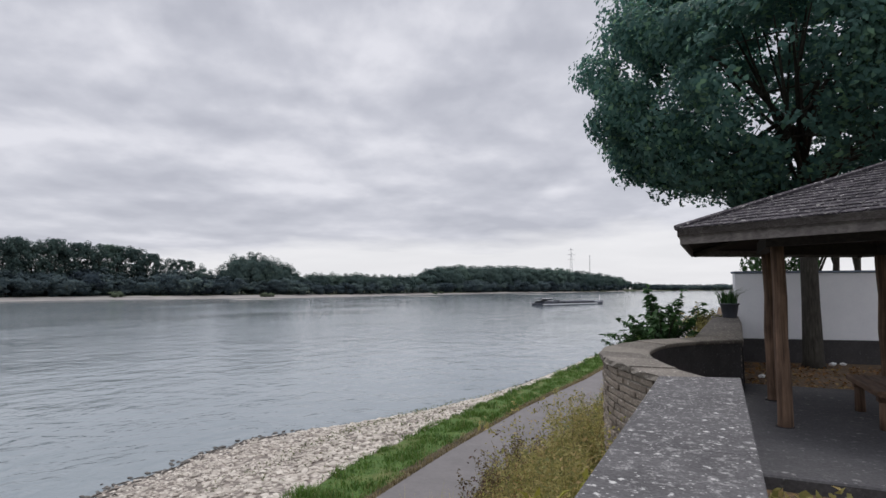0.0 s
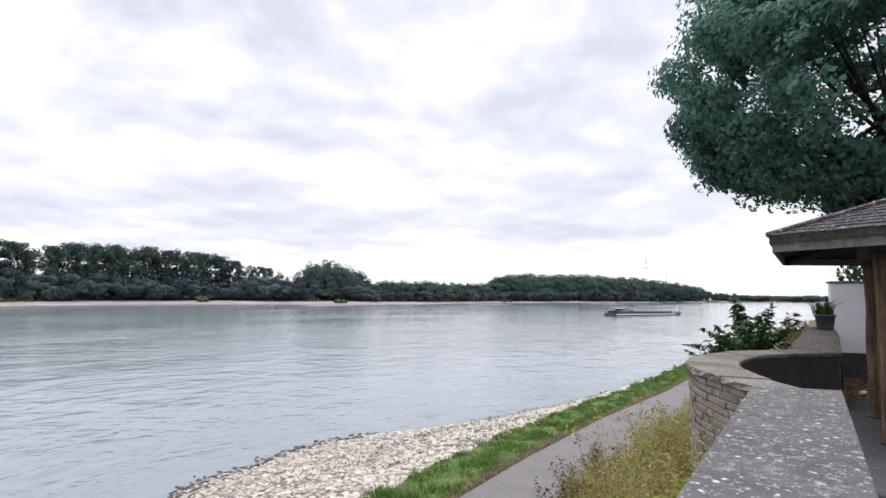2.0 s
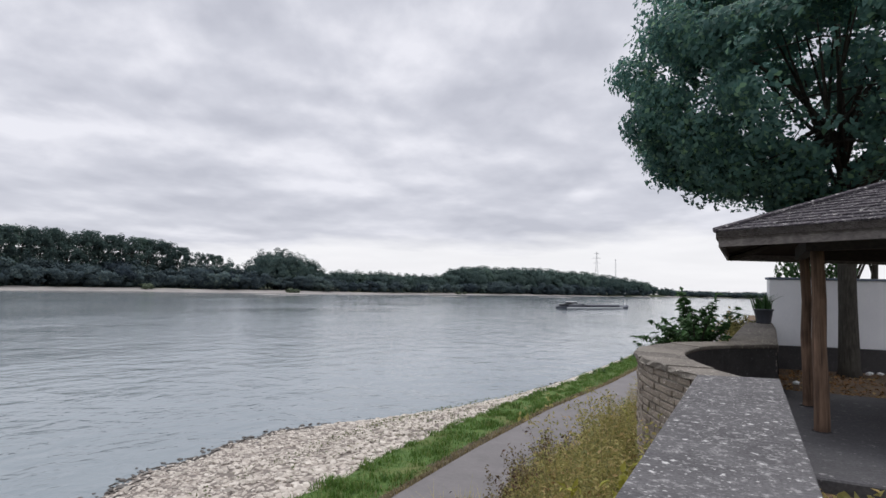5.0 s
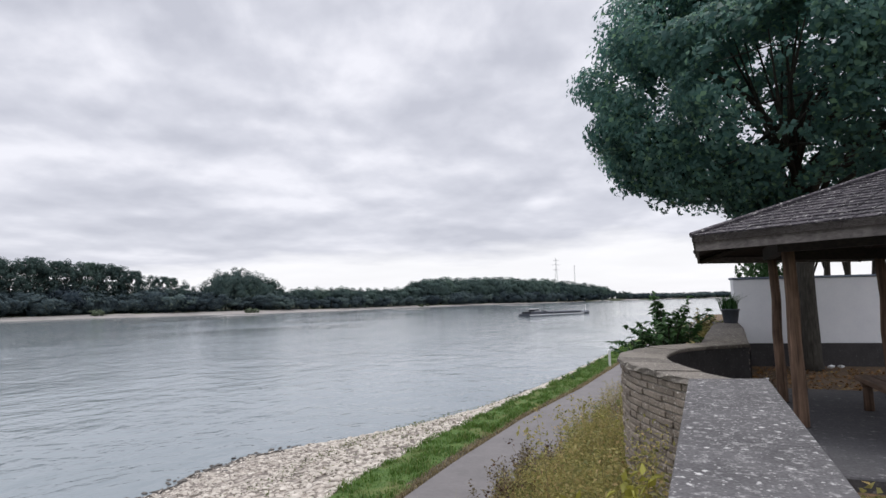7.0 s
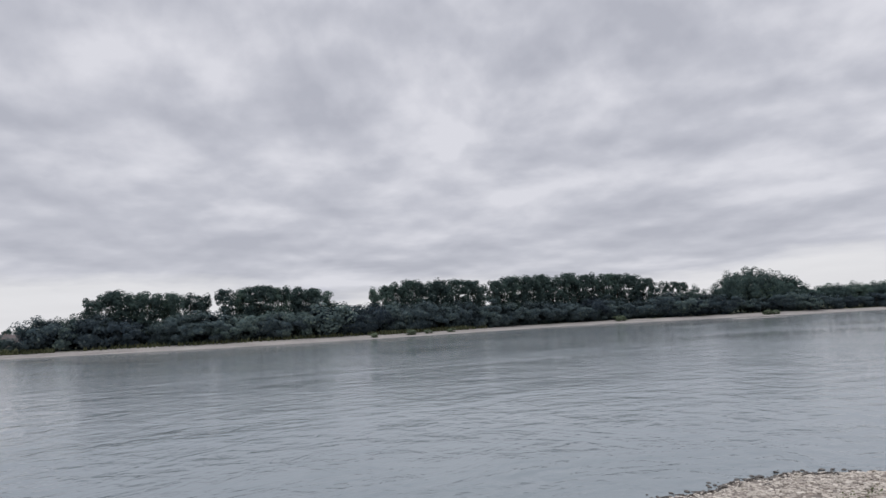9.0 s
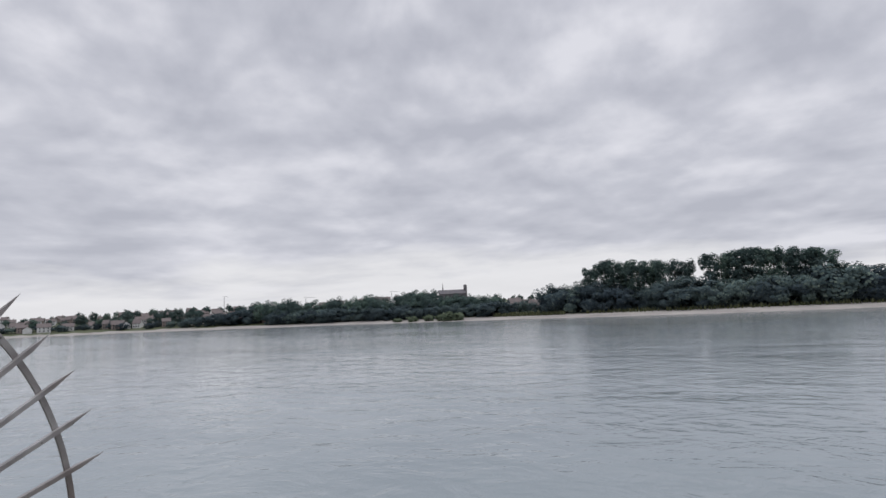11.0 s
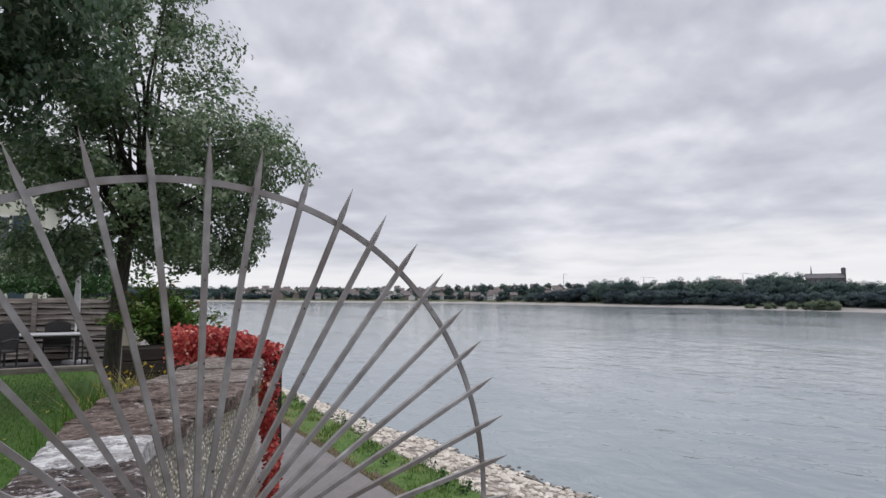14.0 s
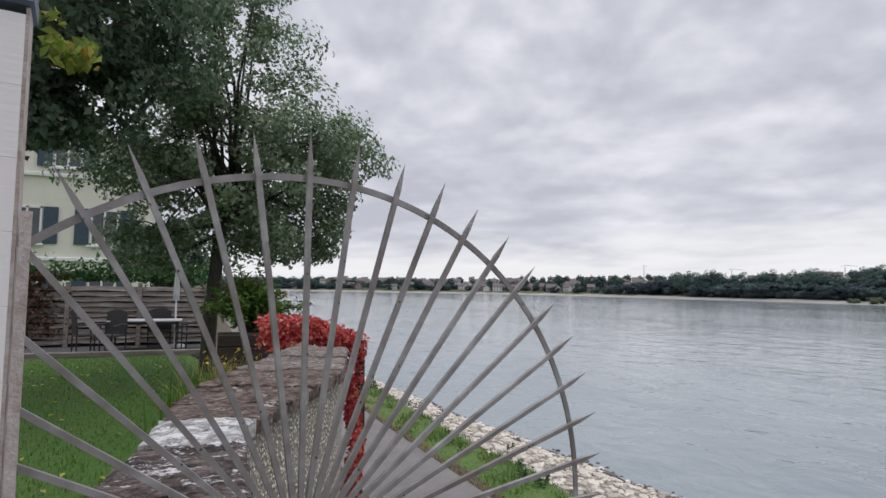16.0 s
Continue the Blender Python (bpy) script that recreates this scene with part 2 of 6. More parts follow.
WEED = leafy("weed_leaf", (0.15, 0.17, 0.055), (0.47, 0.42, 0.16), (0.56, 0.40, 0.20), 0.5)
DULL = leafy("dull_weed_leaf", (0.075, 0.06, 0.035), (0.20, 0.155, 0.08), (0.30, 0.24, 0.11), 0.35)
WEEDY = leafy("yellow_leaf", (0.26, 0.26, 0.05), (0.46, 0.44, 0.09), (0.58, 0.55, 0.18), 0.3)
STALK = plain("weed_stalk", (0.16, 0.14, 0.06), (0.34, 0.28, 0.13), 3, 0.8)
STRAW = leafy("straw_blade", (0.13, 0.105, 0.05), (0.30, 0.235, 0.12), (0.40, 0.34, 0.19), 0.25)
WEEDLOW = leafy("shore_weed_leaf", (0.06, 0.085, 0.03), (0.14, 0.17, 0.065), (0.24, 0.22, 0.10), 0.3)
TURNING = leafy("turning_leaf", (0.16, 0.24, 0.05), (0.34, 0.42, 0.09), (0.62, 0.25, 0.08), 0.5)
DOCK = leafy("dry_dock_leaf", (0.05, 0.028, 0.018), (0.11, 0.055, 0.035), None, 0.2)
GREEN = leafy("shrub_leaf", (0.02, 0.055, 0.018), (0.055, 0.13, 0.04), (0.09, 0.18, 0.06), 0.25)
AUTUMN = leafy("fallen_leaf", (0.14, 0.07, 0.03), (0.30, 0.16, 0.06), (0.42, 0.30, 0.10), 0.1)
GRASS = leafy("grass_blade", (0.055, 0.125, 0.024), (0.135, 0.245, 0.05), (0.30, 0.29, 0.12), 0.4)
LAWNBLADE = leafy("lawn_blade", (0.045, 0.125, 0.016), (0.09, 0.20, 0.028), (0.22, 0.28, 0.07), 0.3)
FLOWER = leafy("yellow_flower", (0.5, 0.35, 0.02), (0.7, 0.5, 0.04), (0.75, 0.65, 0.2), 0.2)
SHOREWET = plain("wet_stone", (0.05, 0.045, 0.04), (0.13, 0.115, 0.10), 3, 0.5)
PLASTICDARK = plain("dark_pot", (0.03, 0.035, 0.045), (0.06, 0.065, 0.08), 5, 0.5)
TWEED = plain("woven_dark", (0.02, 0.02, 0.022), (0.05, 0.048, 0.05), 40, 0.7)
TABLETOP = plain("table_top", (0.4, 0.4, 0.42), (0.55, 0.55, 0.57), 6, 0.5)
CREAM = plain("cream_render", (0.68, 0.66, 0.56), (0.77, 0.75, 0.66), 1.5, 0.9)
TRIMWHITE = plain("white_paint", (0.72, 0.72, 0.72), (0.8, 0.8, 0.8), 4, 0.6)
SHUTTER = plain("blue_shutter", (0.03, 0.055, 0.08), (0.05, 0.08, 0.11), 6, 0.6)
FARWALL = plain("far_wall", (0.56, 0.56, 0.555), (0.76, 0.76, 0.755), 0.3, 0.9)
FARBRICK = plain("far_brick", (0.20, 0.16, 0.145), (0.32, 0.27, 0.245), 0.3, 0.9)
FARROOF = plain("far_roof", (0.11, 0.098, 0.10), (0.20, 0.165, 0.157), 0.4, 0.85)
FARDARK = plain("church_stone", (0.11, 0.105, 0.115), (0.17, 0.16, 0.17), 0.3, 0.9)
HULL = plain("hull_paint", (0.04, 0.045, 0.06), (0.07, 0.08, 0.10), 0.4, 0.5)
HATCH = plain("hatch_covers", (0.06, 0.066, 0.08), (0.11, 0.115, 0.135), 0.5, 0.5)
STEEL = plain("pylon_steel", (0.30, 0.31, 0.33), (0.42, 0.43, 0.45), 0.3, 0.5, 0.3)
ASPHALT = plain("asphalt", (0.155, 0.145, 0.145), (0.22, 0.205, 0.205), 1.2, 0.9)
FENCEWOOD = wooden("grey_fence_board", (0.15, 0.125, 0.11), (0.44, 0.39, 0.36), (0.08, 1, 1), 0.85)


def weathered_cap(name, dark, mid, pale, crust, much):
    """Split stone with bedding streaks across the wall and a crisp pale crust in patches."""
    m = Mat(name, 0.92, 0.0, 0.25).world_pos()
    v = m.stretch(0.75, 1.35, 1.0)
    streak = m.noise(24, 7.0, 0.75, v)
    blot = m.noise(4.5, 5.0, 0.65, v)
    base = m.ramp(m.mix(0.4, streak, blot), (0.40, dark), (0.50, mid), (0.60, pale))
    spots = m.ramp(m.mix(0.5, m.noise(34, 5.0, 0.7, v), m.noise(8, 4.0, 0.6, v)), (0.60 - 0.10 * much, 0.0), (0.635 - 0.10 * much, 1.0))
    m.color(m.mix(spots, base, crust))
    m.bump(m.mix(0.4, streak, blot), 0.9, 0.03)
    return m.m


SLATE = weathered_cap("dark_capping", (0.014, 0.011, 0.012), (0.075, 0.058, 0.054), (0.20, 0.165, 0.155), (0.62, 0.61, 0.62), 0.5)
BROWNCAP = weathered_cap("brown_capping", (0.02, 0.014, 0.012), (0.12, 0.09, 0.078), (0.26, 0.205, 0.18), (0.42, 0.38, 0.36), 0.35)
GREYCAP = weathered_cap("grey_capping", (0.06, 0.05, 0.046), (0.19, 0.16, 0.145), (0.32, 0.28, 0.255), (0.45, 0.41, 0.38), 0.3)
LIMED = weathered_cap("limed_capping", (0.13, 0.125, 0.125), (0.38, 0.37, 0.37), (0.54, 0.53, 0.535), (0.68, 0.68, 0.685), 0.9)

glass = Mat("window_glass", 0.05, 0.0, 0.8)
glass.color((0.03, 0.04, 0.05))
GLASS = glass.m

# pebble-dash: small stones in a pale mortar
m = Mat("pebble_dash", 0.85).world_pos()
c1 = m.cells(31)
stones = m.ramp(m.noise(28, 2.0, 0.7), (0.30, (0.20, 0.18, 0.155)), (0.46, (0.52, 0.465, 0.37)), (0.60, (0.88, 0.85, 0.78)))
m.color(m.mix(m.ramp(c1, (0.42, 0.0), (0.62, 1.0)), m.mix(m.ramp(m.noise(1.6, 3.0), (0.54, 0.0), (0.70, 0.35)), stones, (0.62, 0.53, 0.26)), (0.26, 0.245, 0.215)))
m.bump(m.ramp(c1, (0.1, 1.0), (0.6, 0.0)), 1.0, 0.03)
PEBBLEDASH = m.m

# ground: soil under weeds, shore stones, verge, far sand, river bed, lawn
SOIL = plain("soil", (0.055, 0.045, 0.03), (0.13, 0.105, 0.065), 1.5, 0.95)
m = Mat("leaf_litter", 0.95).world_pos()
m.color(m.mix(m.ramp(m.cells(14), (0.2, 1.0), (0.5, 0.2)), (0.10, 0.07, 0.045), m.ramp(m.noise(7, 4.0), (0.3, (0.13, 0.075, 0.035)), (0.7, (0.26, 0.16, 0.08)))))
m.bump(m.noise(30, 3.0), 0.7, 0.02)
LITTER = m.m
m = Mat("shore_gravel", 0.9).world_pos()
c1 = m.cells(3.2)
m.color(m.mix(m.ramp(c1, (0.3, 0.0), (0.65, 1.0)), m.ramp(m.noise(2.5, 4.0), (0.3, (0.36, 0.31, 0.27)), (0.7, (0.54, 0.48, 0.42))), (0.17, 0.145, 0.125)))
m.bump(m.ramp(c1, (0.1, 1.0), (0.6, 0.0)), 1.0, 0.12)
GRAVEL = m.m
m = Mat("verge_turf", 0.95).world_pos()
m.color(m.mix(m.ramp(m.noise(0.8, 4.0), (0.5, 0.0), (0.7, 0.6)), m.ramp(m.noise(9, 3.0), (0.3, (0.05, 0.11, 0.02)), (0.7, (0.12, 0.20, 0.045))), (0.22, 0.18, 0.08)))
m.bump(m.noise(25, 3.0), 0.9, 0.05)
TURF = m.m
m = Mat("lawn_turf", 0.95).world_pos()
m.color(m.mix(m.ramp(m.noise(0.7, 3.0), (0.45, 0.0), (0.75, 0.35)), m.ramp(m.noise(14, 4.0), (0.3, (0.04, 0.10, 0.013)), (0.7, (0.085, 0.17, 0.026))), (0.10, 0.11, 0.03)))
m.bump(m.noise(60, 3.0), 0.8, 0.03)
LAWN = m.m
FARSAND = plain("far_sand", (0.20, 0.186, 0.176), (0.40, 0.375, 0.35), 0.05, 0.95)
FARLAND = plain("far_land", (0.05, 0.065, 0.03), (0.09, 0.10, 0.05), 0.02, 0.95)
BED = plain("river_bed", (0.08, 0.075, 0.06), (0.13, 0.12, 0.10), 0.3, 0.95)

# river water: turbid grey-green with wind ripples and slow swirls
m = Mat("river_water", 0.10, 0.0, 0.5).world_pos()
m.b.inputs["IOR"].default_value = 1.33
m.color(m.ramp(m.noise(0.02, 3.0), (0.35, (0.185, 0.222, 0.243)), (0.65, (0.235, 0.273, 0.29))))


def summed(mat, *terms):
    """Weighted sum of several heights."""
    total_ = None
    for h_, k_ in terms:
        n = mat.t.nodes.new("ShaderNodeMath")
        n.operation = "MULTIPLY_ADD"
        mat.link(h_, n.inputs[0])
        n.inputs[1].default_value = k_
        n.inputs[2].default_value = 0.0
        if total_ is not None:
            mat.link(total_, n.inputs[2])
        total_ = n.outputs[0]
    return total_


rip = m.noise(1.1, 3.0, 0.55, m.stretch(1.0, 0.85, 1.0), 0.6)
chop = m.noise(0.40, 4.0, 0.55, m.stretch(1.0, 0.8, 1.0), 0.8)
swell = m.noise(0.09, 4.0, 0.6, m.stretch(1.0, 0.7, 1.0), 1.0)
patch = m.noise(0.025, 4.0, 0.6, m.stretch(1.0, 0.4, 1.0), 1.0)
# calmer slicks between rippled reaches
calm = m.ramp(patch, (0.42, 0.60), (0.62, 1.0))
m.rough(m.ramp(patch, (0.38, 0.05), (0.62, 0.12)))
m.bump(m.mix(1.0, summed(m, (rip, 0.28), (chop, 0.82), (swell, 1.35)), calm, "MULTIPLY"), 1.0, 0.20)
WATER = m.m


# ---- building helpers ----
rng = np.random.default_rng(7)


class Mesh:
    """Collects vertices and faces, then becomes one mesh object."""

    def __init__(self):
        self.v, self.f = [], []

    def add(self, verts, faces):
        o = len(self.v)
        self.v.extend(tuple(p) for p in verts)
        self.f.extend(tuple(i + o for i in q) for q in faces)
        return self

    def box(self, x0, y0, z0, x1, y1, z1, turn=None, wear=0.0):
        p = [Vector((x, y, z)) for z in (z0, z1) for y in (y0, y1) for x in (x0, x1)]
        if wear:
            p = [q + Vector([random.uniform(-wear, wear) for _ in range(3)]) for q in p]
        if turn is not None:
            p = [turn @ q for q in p]
        return self.add(p, [(0, 2, 3, 1), (4, 5, 7, 6), (0, 1, 5, 4), (1, 3, 7, 5), (3, 2, 6, 7), (2, 0, 4, 6)])

    def slab(self, x0, y0, z0, x1, y1, z1, edge=0.01, turn=None):
        """A box whose upper and side edges are chamfered."""
        e = min(edge, (x1 - x0) / 3, (y1 - y0) / 3, (z1 - z0) / 3)
        p = []
        for z, d in ((z0, e), (z0 + e, 0), (z1 - e, 0), (z1, e)):
            p += [Vector(q) for q in ((x0 + d, y0 + d, z), (x1 - d, y0 + d, z), (x1 - d, y1 - d, z), (x0 + d, y1 - d, z))]
        if turn is not None:
            p = [turn @ q for q in p]
        f = [(3, 2, 1, 0), (12, 13, 14, 15)]
        for k in range(3):
            f += [(4 * k + i, 4 * k + (i + 1) % 4, 4 * k + 4 + (i + 1) % 4, 4 * k + 4 + i) for i in range(4)]
        return self.add(p, f)

    def tube(self, points, radii, sides=8, wob=0.0):
        """A tapered round limb along points."""
        pts = [Vector(p) for p in points]
        ring, n = [], len(pts)
        for i, p in enumerate(pts):
            d = (pts[min(i + 1, n - 1)] - pts[max(i - 1, 0)]).normalized()
            a = d.orthogonal().normalized() if abs(d.z) < 0.9 else (Vector((1, 0, 0)) - d * d.x).normalized()
            b = d.cross(a)
            for k in range(sides):
                t = 2 * math.pi * k / sides
                r = radii[i] * (1 + random.uniform(-wob, wob))
                ring.append(p + (a * math.cos(t) + b * math.sin(t)) * r)
        f = [(i * sides + k, i * sides + (k + 1) % sides, (i + 1) * sides + (k + 1) % sides, (i + 1) * sides + k) for i in range(n - 1) for k in range(sides)]
        f += [tuple(range(sides - 1, -1, -1)), tuple((n - 1) * sides + k for k in range(sides))]
        return self.add(ring, f)

    def extrude(self, outline, z0, z1):
        """A flat outline (counter-clockwise) raised from z0 to z1."""
        n = len(outline)
        p = [(x, y, z0) for x, y in outline] + [(x, y, z1) for x, y in outline]
        f = [tuple(range(n - 1, -1, -1)), tuple(range(n, 2 * n))] + [(i, (i + 1) % n, n + (i + 1) % n, n + i) for i in range(n)]
        return self.add(p, f)

    def data(self, name, material, smooth=False):
        me = bpy.data.meshes.new(name)
        me.from_pydata([tuple(p) for p in self.v], [], self.f)
        for mt in material if isinstance(material, list) else [material]:
            me.materials.append(mt)
        if smooth:
            me.polygons.foreach_set("use_smooth", [True] * len(me.polygons))
        me.update()
        return me


def part(name, mesh, material, parent=None, label="", smooth=False):
    me = mesh if isinstance(mesh, bpy.types.Mesh) else mesh.data(name, material, smooth)
    ob = new(name, me)
    if parent is not None:
        ob.parent = parent
    if label:
        tagged(ob, label)
    return ob


def thing(name, label, category, group="", at=(0, 0, 0), kind=""):
    ob = new(name)
    ob.empty_display_size = 0.2
    ob.location = at
    return tagged(ob, label, category, group, kind)


def solo(name, mesh, material, label, category, kind="", smooth=False, group=""):
    """A thing that is one single mesh."""
    return tagged(part(name, mesh, material, None, "", smooth), label, category, group, kind)


def leaf_mesh(name, centres, size, material, out=None, droop=0.3, slim=0.62, loose=0.55, soft=0.0):
    """Many small folded leaves, one round each centre; out: the way that each one faces, roughly."""
    c = np.asarray(centres, float)
    n = len(c)
    nrm = rng.normal(size=(n, 3))
    if out is not None:
        nrm = nrm * loose + np.asarray(out)
    nrm[:, 2] += droop
    nrm /= np.linalg.norm(nrm, axis=1)[:, None] + 1e-9
    if soft and out is not None:
        nrm *= np.where((nrm * np.asarray(out)).sum(1) < 0, -1.0, 1.0)[:, None]
    a = np.cross(nrm, rng.normal(size=(n, 3)))
    a /= np.linalg.norm(a, axis=1)[:, None] + 1e-9
    b = np.cross(nrm, a)
    s = (size * rng.uniform(0.6, 1.35, n))[:, None]
    mid = c + a * s * 0.08
    p = np.stack([mid - a * s * 0.5, mid + b * s * slim * 0.5 + nrm * s * 0.14, mid + a * s * 0.55 - nrm * s * 0.05, mid - b * s * slim * 0.5 + nrm * s * 0.14], 1).reshape(-1, 3)
    q = np.arange(n)[:, None] * 4
    tri = np.concatenate([q + [0, 2, 1], q + [0, 3, 2]], 1).reshape(-1, 3)
    me = bpy.data.meshes.new(name)
    me.vertices.add(len(p))
    me.vertices.foreach_set("co", p.ravel())
    me.loops.add(len(tri) * 3)
    me.loops.foreach_set("vertex_index", tri.ravel().astype(np.int32))
    me.polygons.add(len(tri))
    me.polygons.foreach_set("loop_start", np.arange(0, len(tri) * 3, 3, dtype=np.int32))
    me.materials.append(material)
    me.update(calc_edges=True)
    if soft and out is not None:
        # leaves of one clump catch the light together
        o_ = np.asarray(out, float)
        o_ = o_ / (np.linalg.norm(o_, axis=1)[:, None] + 1e-9)
        o_ = o_ * soft + nrm * (1 - soft)
        me.polygons.foreach_set("use_smooth", np.ones(len(tri), bool))
        me.normals_split_custom_set_from_vertices(np.repeat(o_ / (np.linalg.norm(o_, axis=1)[:, None] + 1e-9), 4, 0))
    return me


def blade_mesh(name, roots, height, width, material, lean=0.45):
    """Upright grass blades or narrow leaves, each a bent strip that ends in a point."""
    r = np.asarray(roots, float)
    n = len(r)
    t = rng.uniform(0, 2 * np.pi, n)
    side = np.stack([np.cos(t), np.sin(t), np.zeros(n)], 1)
    way = np.stack([-np.sin(t), np.cos(t), np.zeros(n)], 1) * rng.uniform(-lean, lean, n)[:, None]
    h = (np.asarray(height) * rng.uniform(0.5, 1.3, n))[:, None]
    up = np.array([0, 0, 1.0])
    p = np.stack([r - side * width / 2, r + side * width / 2, r + (up * 0.6 + way * 0.4) * h + side * width * 0.35, r + (up * 0.6 + way * 0.4) * h - side * width * 0.35, r + (up + way * 1.3) * h], 1).reshape(-1, 3)
    q = np.arange(n)[:, None] * 5
    tri = np.concatenate([q + [0, 1, 2], q + [0, 2, 3], q + [3, 2, 4]], 1).reshape(-1, 3)
    me = bpy.data.meshes.new(name)
    me.from_pydata(p.tolist(), [], tri.tolist())
    me.materials.append(material)
    me.update()
    return me


def lump_cloud(centre, radii, lumps, per, lump_size, hollow=0.55, rough=0.18):
    """Leaf places of an uneven crown: lumps spread over an ellipsoid, mostly near its surface. Also gives the lumps' centres."""
    d = rng.normal(size=(lumps, 3))
    d /= np.linalg.norm(d, axis=1)[:, None]
    rad = rng.uniform(hollow, 1.0, lumps) ** 0.6 * (1 + rng.normal(0, rough, lumps))
    c = np.asarray(centre) + d * rad[:, None] * np.asarray(radii)
    k = np.repeat(np.arange(lumps), per)
    size = lump_size * rng.uniform(0.65, 1.3, lumps)
    e = rng.normal(size=(len(k), 3))
    e /= np.linalg.norm(e, axis=1)[:, None]
    pts = c[k] + e * (rng.uniform(0.2, 1, len(k)) ** 0.5 * size[k])[:, None] * np.array([1, 1, 0.75])
    return pts, e * 0.6 + d[k] * 0.8, c


def tree(name, label, base, height, trunk_r, centre, radii, lumps, per, lump_size, leaf, material, limbs=16, hollow=0.5, rough=0.15, group="", more=(), open_at=None, gap=9.0, soft=0.0):
    """A tree with a tapered trunk, limbs that reach into the crown, and a crown of separate leaves."""
    ob = thing(name, label, "tree", group, base)
    b = Vector(base)
    pts, out, cs = lump_cloud(Vector(centre) - b, radii, lumps, per, lump_size, hollow, rough)
    for c2, r2, n2 in more:
        p2, o2, s2 = lump_cloud(Vector(c2) - b, r2, n2, per, lump_size, hollow, rough)
        pts, out, cs = np.concatenate([pts, p2]), np.concatenate([out, o2]), np.concatenate([cs, s2])
    # holes in the crown, larger round the place where it is thin
    keep = []
    for q in pts:
        k = noise.noise((q[0] * 1.5, q[1] * 0.45, q[2] * 1.5 + base[0]))
        if open_at:
            ox, oz, rx, rz, much = open_at
            k += much * math.exp(-((q[0] + b.x - ox) / rx) ** 2 - ((q[2] + b.z - oz) / rz) ** 2)
        keep.append(k < gap)
    pts, out = pts[keep], out[keep]
    wood = Mesh()
    top = Vector(centre) - b
    fork = Vector((top.x * 0.2, top.y * 0.2, height * 0.42))
    wood.tube([(0, 0, -0.15), (0, 0, 0.15), (top.x * 0.05, top.y * 0.05, height * 0.2), fork, (top.x * 0.8, top.y * 0.8, top.z * 0.85), top + Vector((0, 0, radii[2] * 0.6))], [trunk_r * 1.5, trunk_r * 1.15, trunk_r, trunk_r * 0.9, trunk_r * 0.5, trunk_r * 0.1], 12, 0.05)
    for i in range(limbs):
        c = Vector(cs[(i * 7) % len(cs)])
        s = fork.lerp(top, random.uniform(0, 0.8))
        bend = s.lerp(c, 0.5) + Vector((random.uniform(-0.3, 0.3), random.uniform(-0.3, 0.3), random.uniform(-0.1, 0.5)))
        wood.tube([s, bend, c], [trunk_r * 0.38, trunk_r * 0.22, trunk_r * 0.06], 6)
        for _ in range(2):
            c2 = Vector(cs[random.randrange(len(cs))])
            if (c2 - bend).length < max(radii) * 0.9:
                wood.tube([bend, bend.lerp(c2, 0.5) + Vector((0, 0, 0.15)), c2], [trunk_r * 0.16, trunk_r * 0.1, trunk_r * 0.03], 5)
    part("trunk", wood, BARK, ob, smooth=True)
    part("crown", leaf_mesh("crown", pts, leaf, material, out, soft=soft), None, ob)
    return ob


def interp(x, xs, ys):
    return float(np.interp(x, xs, ys))


# ---- the lie of the land ----
WATER_Z = -5.0
PATH_Z = -3.0
LY = [-300, -60, -20, -12, 0, 15, 22, 30, 40, 70, 110, 300, 1000]
LX = [-3.5, -5.2, -6.0, -6.35, -6.7, -7.08, -6.95, -6.3, -5.95, -5.4, -2.0, 60, 500]
WY = [-300, -60, -40, -24, -16, 0, 10, 16.5, 20, 26, 31, 38, 54, 80, 120, 300, 1000]
WX = [-9, -10.4, -11.2, -13.2, -14.5, -16.0, -17.6, -19.2, -18.4, -15.2, -13.3, -12.3, -11.2, -9.6, -5.0, 50, 470]
SA = [-10, -2, 7, 13, 25, 34, 40, 46, 55, 63, 70, 78, 93, 105, 117, 130, 140, 148, 160, 172, 182, 190]
SR = [3000, 2600, 1700, 1080, 735, 520, 460, 450, 430, 395, 345, 315, 300, 335, 390, 490, 580, 700, 800, 880, 1050, 1300]


def shore(az):
    """The far bank's distance at a bearing (degrees to the left of the y axis)."""
    return np.interp(az, SA, SR)


def place(az, r):
    return -math.sin(radians(az)) * r, math.cos(radians(az)) * r


def water_edge(y):
    """Where the near shore meets the river, with small bays and points."""
    return interp(y, WY, WX) + 0.45 * noise.noise((y * 0.33, 0.0, 2.5)) + 0.22 * noise.noise((y * 1.1, 4.0, 0.5))


